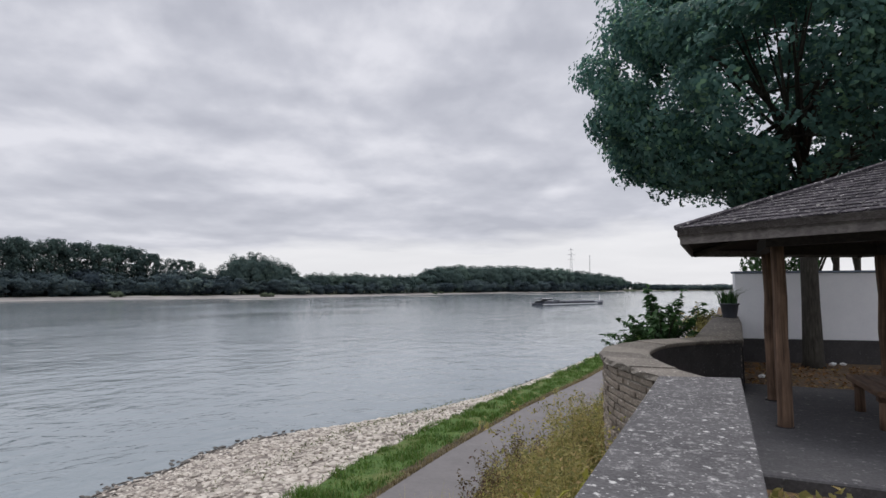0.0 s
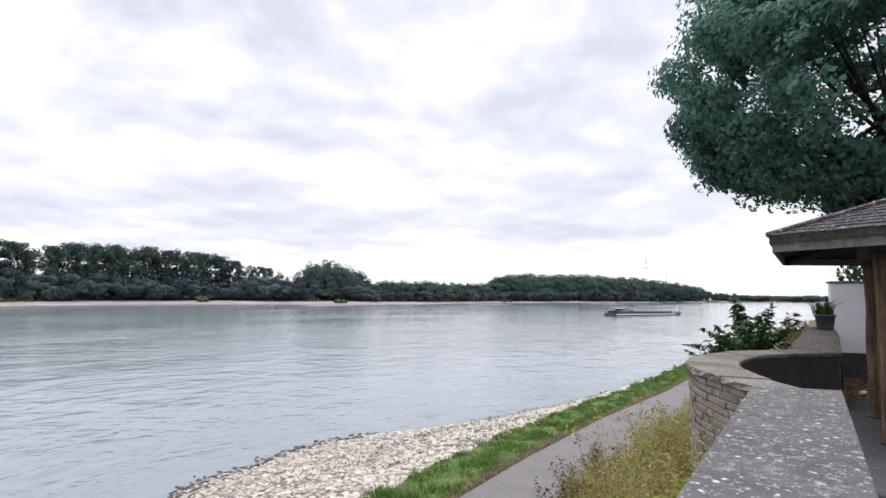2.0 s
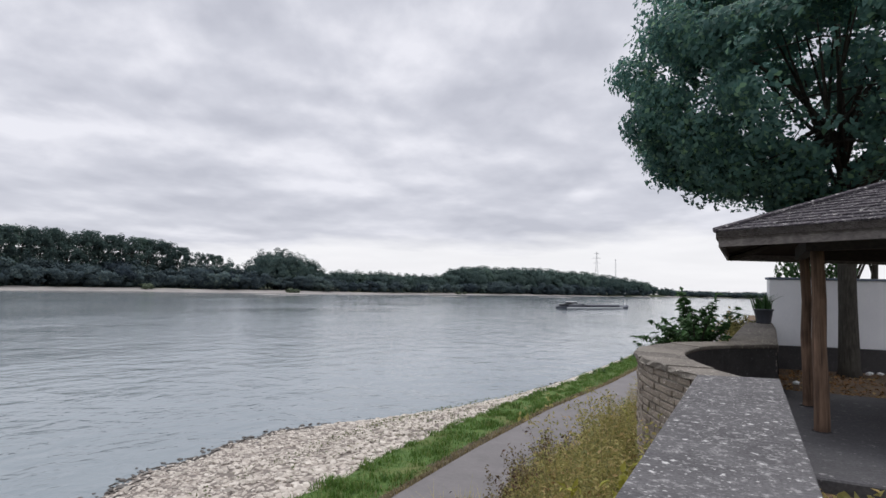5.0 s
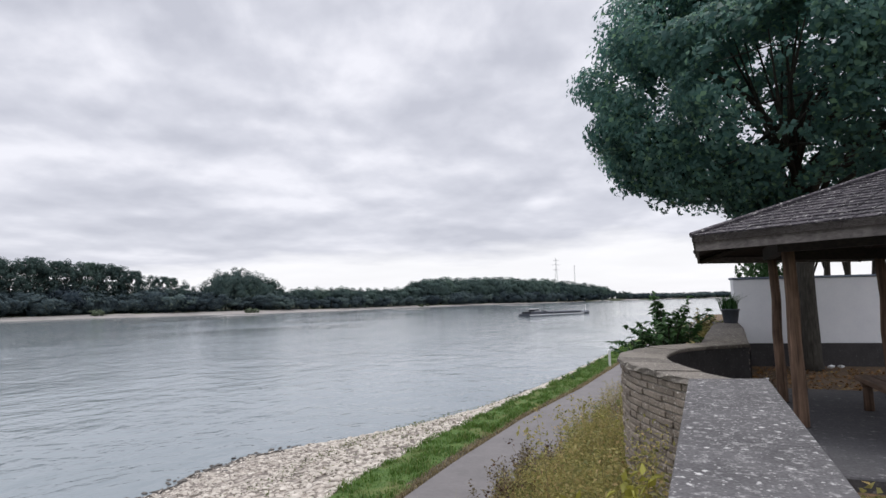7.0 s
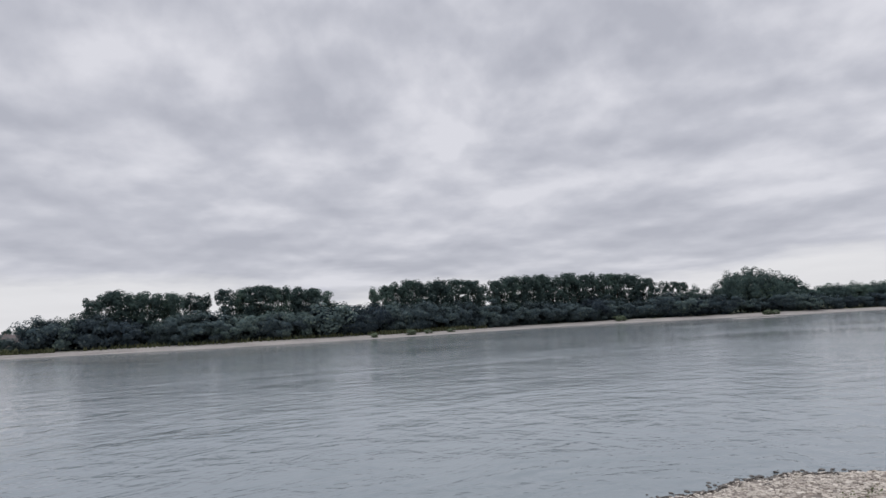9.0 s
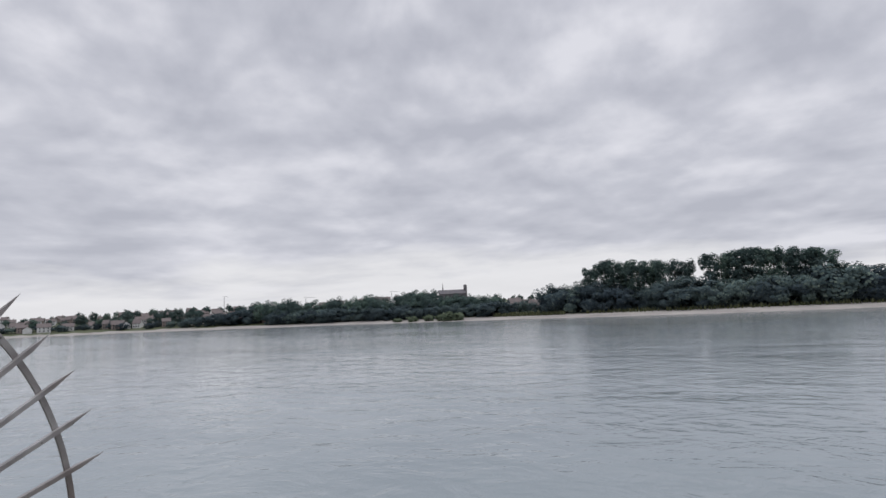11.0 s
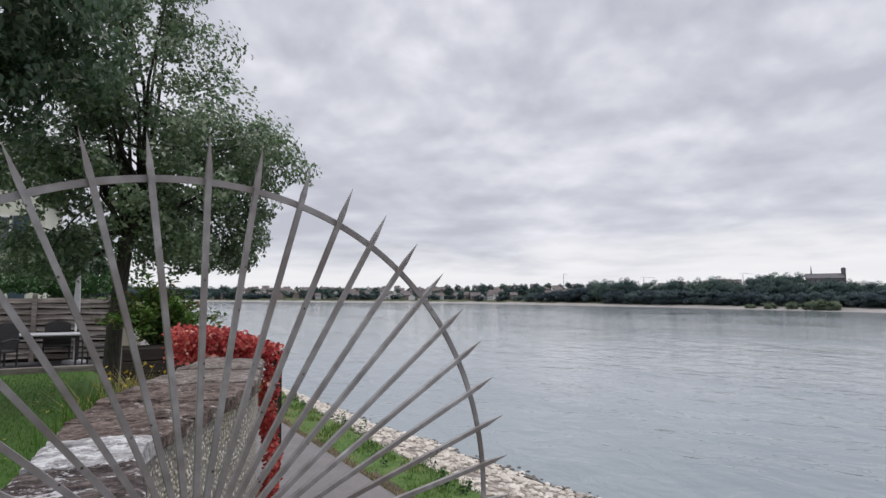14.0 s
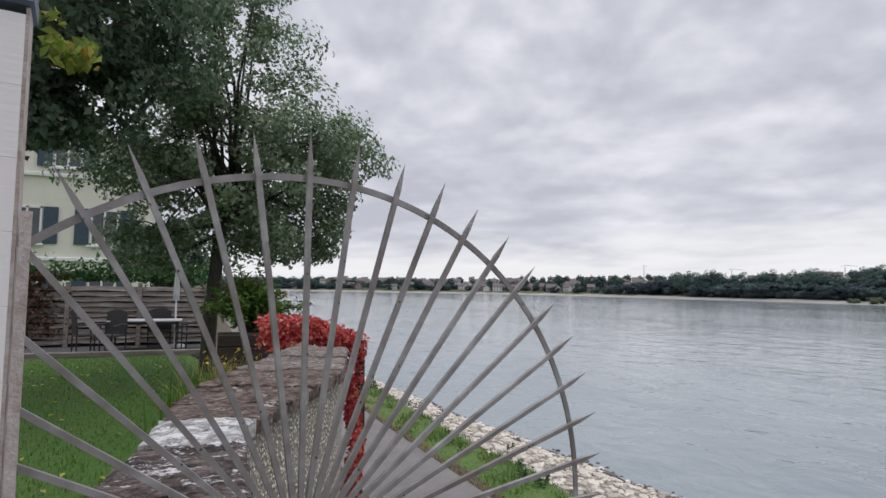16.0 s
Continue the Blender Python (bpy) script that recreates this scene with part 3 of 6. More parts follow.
def land(x, y):
    """Height of the ground and which surface it carries."""
    az = math.degrees(math.atan2(-x, y))
    if az < -90:
        az += 360
    r = math.hypot(x, y)
    s = r - float(shore(az)) if -10 < az < 190 else -1e9
    n = noise.noise((x * 0.02, y * 0.02, 0))
    if (x < -30 or y > 500) and s > -60:
        s += 6 * n
        z = np.interp(s, [-60, 0, 12, 32, 42, 90, 300, 900], [-8, WATER_Z, -4.6, -3.3, -2.7, -1.8, 1, 2])
        if 104 < az < 170:
            z += float(np.interp(s, [40, 260, 800], [0, 12, 18])) * min(1, (az - 104) / 8)
        return float(z), 3 if s < 38 else 5
    left = interp(y, LY, LX)
    wx = water_edge(y)
    if x > -0.3 and y < 60:
        if y < -2.6 and x > -0.2:
            return 0.0, 6
        return -0.12, 7 if y > 5 else 0
    if x > left + 2.55:
        if y >= 60:
            return PATH_Z + min(2.4, (x - left - 2.55) * 0.2), 5
        k = min(1.0, (-0.3 - x) / (-0.3 - left - 2.55))
        return -0.75 + (PATH_Z + 0.75) * (k ** 0.9) + 0.06 * noise.noise((x * 1.5, y * 1.5, 3)), 0
    if x > left - 0.02:
        return PATH_Z - 0.04, 0
    if x > left - 0.28:
        return PATH_Z + 0.02, 0
    if x > left - 1.8:
        return PATH_Z + 0.03 + 0.05 * noise.noise((x * 2, y * 2, 5)), 2
    a, b = left - 1.8, wx
    if x > b:
        k = (a - x) / (a - b)
        return PATH_Z - 0.05 + (WATER_Z + 0.02 - PATH_Z) * k + 0.10 * noise.noise((x * 0.6, y * 0.6, 9)), 1
    return max(-8.5, WATER_Z - 0.13 * (b - x)), 4


def ground_mesh():
    xs = np.concatenate([np.geomspace(-4600, -720, 12), np.arange(-700, -26, 9.0), np.arange(-26, -9, 0.5), np.arange(-9, 1.2, 0.2), np.geomspace(1.4, 4600, 22)])
    ys = np.concatenate([-np.geomspace(4600, 1250, 8), np.arange(-1200, -62, 11.0), np.arange(-60, 62, 0.7), np.arange(64, 1300, 11.0), np.geomspace(1320, 4600, 8)])
    mesh, kinds = Mesh(), []
    nx, ny = len(xs), len(ys)
    grid = [[land(float(x), float(y)) for x in xs] for y in ys]
    mesh.v = [(float(xs[i]), float(ys[j]), grid[j][i][0]) for j in range(ny) for i in range(nx)]
    for j in range(ny - 1):
        for i in range(nx - 1):
            mesh.f.append((j * nx + i, j * nx + i + 1, (j + 1) * nx + i + 1, (j + 1) * nx + i))
            kinds.append(land(float(xs[i] + xs[i + 1]) / 2, float(ys[j] + ys[j + 1]) / 2)[1])
    me = mesh.data("ground", [SOIL, GRAVEL, TURF, FARSAND, BED, FARLAND, LAWN, LITTER], True)
    me.polygons.foreach_set("material_index", np.array(kinds, np.int32))
    return me


ground = tagged(new("ground", ground_mesh()), "river banks with soil, turf, shore gravel and sand", "ground", "", "structure")
w = Mesh()
w.add([(-4600, -4600, WATER_Z), (-8, -4600, WATER_Z), (4600, 70, WATER_Z), (4600, 4600, WATER_Z), (-4600, 4600, WATER_Z)], [(0, 1, 2, 3, 4)])
water = tagged(part("water", w, WATER), "wide grey-green river with small wind ripples", "water", "", "structure")


# low gravel bars that rise from the shallows off the far shore
def gravel_bar(a0, a1, r0, wide, height):
    bar, n = Mesh(), 40
    for k in range(n + 1):
        u = k / n
        az = a0 + (a1 - a0) * u
        swell_ = math.sin(math.pi * u) ** 0.7 * (0.75 + 0.5 * noise.noise((u * 5, r0, 0)))
        mid_ = r0 + 5 * noise.noise((u * 3, r0, 3))
        for f, h in ((-1, -0.4), (-0.55, 0.5), (0.0, 1.0), (0.6, 0.6), (1, -0.4)):
            x, y = place(az, mid_ + f * wide * swell_)
            bar.v.append((x, y, WATER_Z - 0.05 + h * height * swell_))
        if k:
            o = 5 * (k - 1)
            bar.f += [(o + i, o + i + 1, o + i + 6, o + i + 5) for i in range(4)]
    return tagged(part("gravel_bar", bar, FARSAND, None, "", True), "low pale gravel bar in the shallow water", "gravel bar", kind="structure")


gravel_bar(41.0, 46.5, 392, 9, 0.55)
gravel_bar(25.5, 29.5, 520, 11, 0.6)
gravel_bar(15.0, 19.0, 720, 14, 0.7)

# asphalt riverside path
pm = Mesh()
py = list(np.concatenate([np.arange(-120, -40, 6.0), np.arange(-40, 60, 1.5), np.arange(60, 110, 8.0)]))
for k, y in enumerate(py):
    l = interp(y, LY, LX)
    for x, z in ((l, PATH_Z - 0.1), (l, PATH_Z + 0.015), (l + 1.25, PATH_Z + 0.035), (l + 2.5, PATH_Z + 0.015), (l + 2.5, PATH_Z - 0.1)):
        pm.v.append((x, float(y), z))
    if k:
        o = (k - 1) * 5
        pm.f += [(o + i + 1, o + i, o + i + 5, o + i + 6) for i in range(4)]
for k in range(len(pm.f)):
    pm.f[k] = tuple(reversed(pm.f[k]))
path = tagged(part("road", pm, ASPHALT), "narrow grey asphalt path along the river bank", "path", "", "structure")

# terrace slab under the shelter, with its step edge, and the planted bed before it
t = Mesh().slab(0.17, 5.78, -0.25, 7.0, 11.15, 0.0, 0.015)
tagged(part("floor", t, SLAB), "dark worn concrete floor slab under the shelter", "floor", "", "structure")
t = Mesh().slab(0.2, -2.1, -0.2, 6.0, 4.6, 0.0, 0.015)
tagged(part("pavement", t, SLAB), "plain concrete terrace behind the river wall", "pavement", "", "structure")


# ---- river wall ----
def straight_wall():
    ob = thing("wall_river", "low river wall with lichen-spotted concrete coping slabs", "wall", "", (0, 0, 0), "structure")
    part("wall_body", Mesh().box(-0.44, -2.3, -2.2, 0.10, 5.62, 0.735), MORTAR, ob)
    slabs = [(-2.3, -0.8), (-0.798, 1.2), (1.202, 3.1), (3.102, 5.55)]
    for a, b in slabs:
        s = Mesh().slab(-0.52, a, 0.735, 0.14, b, 0.82 + random.uniform(-0.001, 0.001), 0.006)
        if b > 5:
            s.v = [(x, y + (0.2 * (x + 0.52) / 0.66 if y > 5 else 0), z) for x, y, z in s.v]
        part("coping_slab", s, CAP, ob)
    return ob


straight_wall()

OUTER = [(-0.50, 5.62), (-0.92, 6.3), (-1.24, 6.95), (-1.43, 7.7), (-1.45, 8.5), (-1.27, 9.3), (-0.95, 9.85), (-0.45, 10.45), (0.15, 11.0)]
INNER = [(-0.10, 5.76), (-0.45, 6.35), (-0.68, 7.0), (-0.82, 7.7), (-0.82, 8.4), (-0.70, 9.1), (-0.45, 9.6), (-0.08, 10.0), (0.30, 10.38)]


def along(points, n):
    """n + 1 places at even steps on a smooth line through the points."""
    p = [Vector((*q, 0)) for q in points]
    fine = []
    for i in range(len(p) - 1):
        a, b, c, d = p[max(i - 1, 0)], p[i], p[i + 1], p[min(i + 2, len(p) - 1)]
        for k in range(12):
            u = k / 12
            fine.append(0.5 * (2 * b + (c - a) * u + (2 * a - 5 * b + 4 * c - d) * u * u + (3 * b - a - 3 * c + d) * u ** 3))
    fine.append(p[-1])
    run = [0.0]
    for i in range(1, len(fine)):
        run.append(run[-1] + (fine[i] - fine[i - 1]).length)
    xs, ys = [q.x for q in fine], [q.y for q in fine]
    steps = np.linspace(0, run[-1], n + 1)
    return [(float(np.interp(s, run, xs)), float(np.interp(s, run, ys))) for s in steps]


def curved_wall():
    ob = thing("wall_bastion", "curved stone parapet with flat capstones round the seat", "wall", "", (0, 0, 0), "structure")
    n = 44
    o, i = along(OUTER, n), along(INNER, n)
    body, lining = Mesh(), Mesh()
    for k in range(n):
        (x0, y0), (x1, y1), (u0, v0), (u1, v1) = o[k], o[k + 1], i[k], i[k + 1]
        sh = 0.06

        def inset(a, b, f):
            return a[0] + (b[0] - a[0]) * f, a[1] + (b[1] - a[1]) * f
        p0, p1 = inset(o[k], i[k], sh * 2), inset(o[k + 1], i[k + 1], sh * 2)
        q0, q1 = inset(o[k], i[k], 0.95), inset(o[k + 1], i[k + 1], 0.95)
        body.add([(*p0, -2.4), (*p1, -2.4), (*p1, 0.74), (*p0, 0.74)], [(0, 3, 2, 1)])
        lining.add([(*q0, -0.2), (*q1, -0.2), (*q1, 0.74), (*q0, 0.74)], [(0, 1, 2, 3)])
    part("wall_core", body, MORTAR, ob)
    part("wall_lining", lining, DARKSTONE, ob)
    # flat capstones, each of its own length
    cuts = [0, 5, 11, 16, 22, 29, 36, 44]
    for a, b in zip(cuts[:-1], cuts[1:]):
        h = 0.80 + random.uniform(-0.014, 0.014)
        ring = []
        g = 0.0015
        for z, d in ((0.735, 0.015), (0.75, 0.0), (h - 0.012, 0.0), (h, 0.014)):
            for k in range(a, b + 1):
                sx = g if k == a else (-g if k == b else 0)
                dx, dy = o[min(k + 1, n)][0] - o[max(k - 1, 0)][0], o[min(k + 1, n)][1] - o[max(k - 1, 0)][1]
                l = math.hypot(dx, dy)
                ex, ey = i[k][0] - o[k][0], i[k][1] - o[k][1]
                w_ = math.hypot(ex, ey)
                j = random.uniform(-0.024, 0.02)
                ring.append(((o[k][0] + ex / w_ * (d + j) + dx / l * sx, o[k][1] + ey / w_ * (d + j) + dy / l * sx, z),
                             (i[k][0] - ex / w_ * d + dx / l * sx, i[k][1] - ey / w_ * d + dy / l * sx, z)))
        m_ = b - a + 1
        cm = Mesh()
        cm.v = [p for pair in ring for p in pair]

        def at(level, k, side):
            return (level * m_ + k) * 2 + side
        for k in range(m_ - 1):
            cm.f.append((at(3, k, 0), at(3, k, 1), at(3, k + 1, 1), at(3, k + 1, 0)))
            cm.f.append((at(0, k, 1), at(0, k, 0), at(0, k + 1, 0), at(0, k + 1, 1)))
            for lv in range(3):
                cm.f.append((at(lv, k + 1, 0), at(lv, k, 0), at(lv + 1, k, 0), at(lv + 1, k + 1, 0)))
                cm.f.append((at(lv, k, 1), at(lv, k + 1, 1), at(lv + 1, k + 1, 1), at(lv + 1, k, 1)))
        for lv in range(3):
            cm.f.append((at(lv, 0, 0), at(lv, 0, 1), at(lv + 1, 0, 1), at(lv + 1, 0, 0)))
            cm.f.append((at(lv, m_ - 1, 1), at(lv, m_ - 1, 0), at(lv + 1, m_ - 1, 0), at(lv + 1, m_ - 1, 1)))
        part("capstone", cm, CURVECAP, ob)
    return ob


bastion = curved_wall()
# crumbs of pale lime along the joint where the lining ends
for z in (0.10, 0.19, 0.24, 0.37, 0.46, 0.52, 0.63):
    part("lime_crumb", Mesh().slab(0.266, 10.30, z, 0.278, 10.325, z + random.uniform(0.02, 0.05), 0.004), MORTAR, bastion)
# rising coping between the parapet and the white wall, smooth on top, dark on its garden side
rows_ = [(10.42, -0.50, 0.31, 0.79), (10.9, -0.47, 0.33, 0.81), (11.6, -0.42, 0.34, 0.84), (12.4, -0.35, 0.36, 0.91), (13.2, -0.26, 0.37, 0.98), (15.5, -0.22, 0.38, 1.0)]
top, side = Mesh(), Mesh()
for k, (y, l, r, z) in enumerate(rows_):
    top.v += [(l, y, -2.2), (l, y, z - 0.1), (l + 0.06, y, z - 0.03), ((l + r) / 2, y, z), (r - 0.05, y, z - 0.02), (r, y, z - 0.07)]
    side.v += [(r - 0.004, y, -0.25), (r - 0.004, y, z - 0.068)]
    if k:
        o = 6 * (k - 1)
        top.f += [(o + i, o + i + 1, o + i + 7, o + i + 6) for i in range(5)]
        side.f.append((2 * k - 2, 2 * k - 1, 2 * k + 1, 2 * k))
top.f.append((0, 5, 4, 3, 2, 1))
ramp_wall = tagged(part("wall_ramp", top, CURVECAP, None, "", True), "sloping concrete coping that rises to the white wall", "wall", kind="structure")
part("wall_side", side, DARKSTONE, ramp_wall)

# white garden wall with its dark plinth and coping
g = thing("wall_garden", "white rendered garden wall with a thin dark coping", "wall", "", (0.335, 15.5, 0), "structure")
turn = pose(0, 0, 0, 0, 0, 12)
part("render_panel", Mesh().slab(0, 0, 0.42, 7.5, 0.25, 1.97, 0.01, turn), WHITE, g)
part("plinth", Mesh().box(0.02, -0.02, -0.3, 7.5, 0.23, 0.42, turn), DARKSTONE, g, "dark stone plinth")
part("coping", Mesh().slab(-0.03, -0.05, 1.97, 7.53, 0.3, 2.02, 0.01, turn), ZINC, g)


# ---- the shelter: a six-sided roof on log posts ----
CX, CY = 2.12, 8.74


def hexpoint(r, k, z=0.0):
    a = radians(210 - 60 * k)
    return Vector((r * math.cos(a), r * math.sin(a), z))


def shelter():
    ob = thing("pavilion", "open six-sided wooden shelter with log posts and mossy shingles", "shelter", "", (CX, CY, 0))
    for k in range(6):
        p = hexpoint(1.78, k) + Vector((0.055, 0, 0))
        log = Mesh()
        thin = 0.64 if k == 1 else 0.74
        zs = [0.0, 0.03, 0.5, 1.0, 1.5, 1.95, 2.12]
        log.tube([(p.x + random.uniform(-0.012, 0.012), p.y + random.uniform(-0.012, 0.012), z) for z in zs], [r_ * thin for r_ in (0.118, 0.112, 0.108, 0.104, 0.10, 0.098, 0.096)], 14, 0.02)
        post = part("post", log, LOG, ob, "round brown log post", True)
        part("post_base", Mesh().tube([(p.x, p.y, 0.0), (p.x, p.y, 0.012)], [0.10, 0.095], 14), DARKSTONE, post)
    rise = 0.88
    for k in range(6):
        a, b = hexpoint(2.95, k, 2.30), hexpoint(2.95, k + 1, 2.30)
        top = Vector((0, 0, 2.30 + rise))
        d = (b - a).normalized()
        inward = Vector((-d.y, d.x, 0))
        if inward.dot(-a) < 0:
            inward = -inward
        # ring beam on the posts, and the fascia in two boards
        p, q = hexpoint(1.86, k, 0), hexpoint(1.86, k + 1, 0)
        beam = Mesh()
        n_in = inward * 0.12
        beam.add([Vector((*p.xy, 2.10)), Vector((*q.xy, 2.10)), Vector((*(q + n_in).xy, 2.10)), Vector((*(p + n_in).xy, 2.10)), Vector((*p.xy, 2.27)), Vector((*q.xy, 2.27)), Vector((*(q + n_in).xy, 2.27)), Vector((*(p + n_in).xy, 2.27))],
                 [(0, 1, 2, 3), (7, 6, 5, 4), (0, 4, 5, 1), (1, 5, 6, 2), (2, 6, 7, 3), (3, 7, 4, 0)])
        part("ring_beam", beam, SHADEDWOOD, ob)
        for off, z0, z1, nm in ((0.0, 2.225, 2.30, "fascia_board"), (0.035, 2.12, 2.225, "lower_fascia_board")):
            o1, o2 = a - a.normalized() * off * 1.15, b - b.normalized() * off * 1.15
            t_ = inward * 0.03
            f = Mesh().add([Vector((*v.xy, z)) for z in (z0, z1 - 0.002) for v in (o1, o2, o2 + t_, o1 + t_)],
                           [(0, 1, 2, 3), (7, 6, 5, 4), (0, 4, 5, 1), (1, 5, 6, 2), (2, 6, 7, 3), (3, 7, 4, 0)])
            part(nm, f, BEAM, ob)
        # boarding below the shingles, its colour darkened for the shade there
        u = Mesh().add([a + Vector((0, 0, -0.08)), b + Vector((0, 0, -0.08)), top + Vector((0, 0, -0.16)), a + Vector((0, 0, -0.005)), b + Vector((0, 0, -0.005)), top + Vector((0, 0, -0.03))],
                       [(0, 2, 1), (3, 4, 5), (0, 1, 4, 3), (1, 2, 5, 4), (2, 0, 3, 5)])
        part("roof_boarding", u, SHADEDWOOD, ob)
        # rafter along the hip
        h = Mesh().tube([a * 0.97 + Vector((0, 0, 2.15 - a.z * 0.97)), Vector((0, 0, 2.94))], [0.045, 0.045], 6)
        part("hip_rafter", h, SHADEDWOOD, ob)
        # courses of shingles, each shingle a tilted tile
        rows = 17
        sh = Mesh()
        eave_mid = (a + b) / 2
        up = (top - eave_mid)
        nrm = d.cross(up).normalized()
        if nrm.z < 0:
            nrm = -nrm
        for r in range(rows):
            f0, f1 = r / rows, min(1.0, (r + 1.28) / rows)
            l0, r0 = a.lerp(top, f0), b.lerp(top, f0)
            width = (r0 - l0).length
            if width < 0.1:
                continue
            cnt = max(1, int(width / 0.2))
            shift = 0.5 if r % 2 else 0.0
            for c in range(-1, cnt + 1):
                s0, s1 = (c + shift + 0.03) / cnt, (c + 1 + shift - 0.03) / cnt
                s0, s1 = max(0.0, s0), min(1.0, s1)
                if s1 - s0 < 0.02:
                    continue
                l1, r1 = a.lerp(top, f1), b.lerp(top, f1)
                w1 = max((r1 - l1).length, 1e-4)
                e0, e1 = l0.lerp(r0, s0), l0.lerp(r0, s1)
                # upper edge straight above, kept inside the hips
                def upper(e):
                    x = (e - l1).dot(d)
                    return l1 + d * min(max(x, 0.0), w1)
                g0, g1 = upper(e0), upper(e1)
                lift = nrm * (0.012 + random.uniform(0, 0.010))
                low = nrm * 0.004
                over = -up.normalized() * random.uniform(0.0, 0.014)
                v = [e0 + low + over, e1 + low + over, e1 + lift + over, e0 + lift + over, g0 + nrm * 0.003, g1 + nrm * 0.003]
                faces_ = [(0, 1, 2, 3), (3, 2, 5, 4), (0, 3, 4), (1, 5, 2)]
                if k in (0, 5):
                    part("shingle", Mesh().add(v, faces_), SHINGLE, ob)
                else:
                    sh.add(v, faces_)
        if k not in (0, 5):
            tagged(part("shingles", sh, SHINGLE, ob, "grey-violet shingles with pale lichen"), kind="stuff")
    # hip caps
    for k in range(6):
        a = hexpoint(2.97, k, 2.315)
        part("hip_cap", Mesh().tube([a, Vector((0, 0, 2.30 + rise + 0.03))], [0.035, 0.035], 6), SHINGLE, ob)
    part("finial", Mesh().tube([(0, 0, 3.14), (0, 0, 3.26), (0, 0, 3.36)], [0.12, 0.1, 0.03], 10), ZINC, ob)
    return ob


shelter()


def bench(at, turn):
    ob = thing("bench", "rough brown wooden bench on short log legs", "bench", "", at)
    ob.rotation_euler = (0, 0, radians(turn))
    for x in (-0.19, 0.0, 0.19):
        part("seat_plank", Mesh().slab(x - 0.088, -0.74, 0.38, x + 0.088, 0.74, 0.45, 0.012), BENCHWOOD, ob)
    for y in (-0.56, 0.56):
        part("cross_piece", Mesh().slab(-0.24, y - 0.05, 0.31, 0.24, y + 0.05, 0.378, 0.008), BENCHWOOD, ob)
        for x in (-0.17, 0.17):
            part("leg", Mesh().tube([(x, y, 0.0), (x, y, 0.31)], [0.062, 0.058], 10), LOG, ob, smooth=True)
    return ob


bench((1.80, 8.72, 0), 2)

# ---- plants and pot by the white wall ----
p = thing("flower_pot", "large dark round pot with a spiky green plant", "pot", "", (0.17, 13.9, 0.98))
pot = Mesh().tube([(0, 0, 0), (0, 0, 0.02), (0, 0, 0.27), (0, 0, 0.28), (0, 0, 0.31)], [0.135, 0.14, 0.18, 0.20, 0.20], 20)
part("pot", pot, PLASTICDARK, p, smooth=True)
part("plant", blade_mesh("plant", [(random.gauss(0, 0.08), random.gauss(0, 0.08), 0.29) for _ in range(120)], 0.30, 0.035, GREEN, 1.1), None, p)


def rosette(name, label, at, size, count, material, base=0.25, spread=0.045, leaf=0.115, per=34, ranked=False):
    """A leafy shrub of stems that fan out, with leaves set along each."""
    ob = thing(name, label, "shrub", "", at)
    pts, out = [], []
    for k in range(count):
        stems = Mesh()
        a = random.uniform(0, 2 * math.pi)
        tilt = random.uniform(0.15, 1.25)
        d = Vector((math.cos(a) * math.sin(tilt), math.sin(a) * math.sin(tilt), math.cos(tilt)))
        l = size * random.uniform(0.6, 1.15)
        tip = d * l + Vector((0, 0, -0.12 * l * tilt))
        midp = d * l * 0.5 + Vector((0, 0, 0.05))
        stems.tube([(0, 0, -0.2), midp, tip], [0.014, 0.009, 0.003], 5)
        part("stem", stems, BARK, ob)
        for j in range(per):
            u = random.uniform(base, 1.0)
            q = midp * (2 * u) if u < 0.5 else midp.lerp(tip, 2 * u - 1)
            if ranked:
                # leaflets in two ranks along the frond
                across = d.cross(Vector((0, 0, 1))).normalized()
                q = q + across * (1 if j % 2 else -1) * size * 0.085 * (1.15 - 0.7 * u) - Vector((0, 0, 0.02))
                pts.append(q + Vector([random.gauss(0, 0.008) for _ in range(3)]))
                out.append(Vector((0, 0, 1)) + d * 0.4)
                continue
            pts.append(q + Vector([random.gauss(0, spread * size) for _ in range(3)]))
            out.append(d * 0.5 + Vector((0, 0, 0.5)))
    part("leaves", leaf_mesh("leaves", pts, leaf * size, material, out, slim=0.45), None, ob)
    return ob


rosette("shrub", "dark green feathery shrub beyond the curved wall", (-0.95, 11.0, 0.42), 1.2, 34, GREEN, 0.12, 0.05, 0.12, 44, True)
rosette("shrub", "pale green shrub beside the plant pot", (-0.45, 14.2, 0.55), 0.75, 26, WEED)
rosette("shrub", "low dark green shrub behind the parapet", (-1.5, 10.9, 0.3), 0.66, 22, GREEN, 0.12, 0.05, 0.14, 36, True)

# ---- the round maple behind the shelter ----
tree("maple_tree", "round dense dark green maple behind the shelter", (1.80, 15.0, -0.1), 7.2, 0.183, (1.75, 15.0, 6.45), (4.5, 4.2, 2.9), 260, 380, 0.64, 0.13, MAPLE, 30, 0.74, 0.035, more=(((1.7, 15.0, 8.25), (3.55, 3.2, 2.3), 95), ((-0.4, 14.8, 4.8), (1.7, 1.5, 0.75), 40)), open_at=(0.75, 5.9, 1.15, 1.5, 0.62), gap=0.43, soft=0.6)

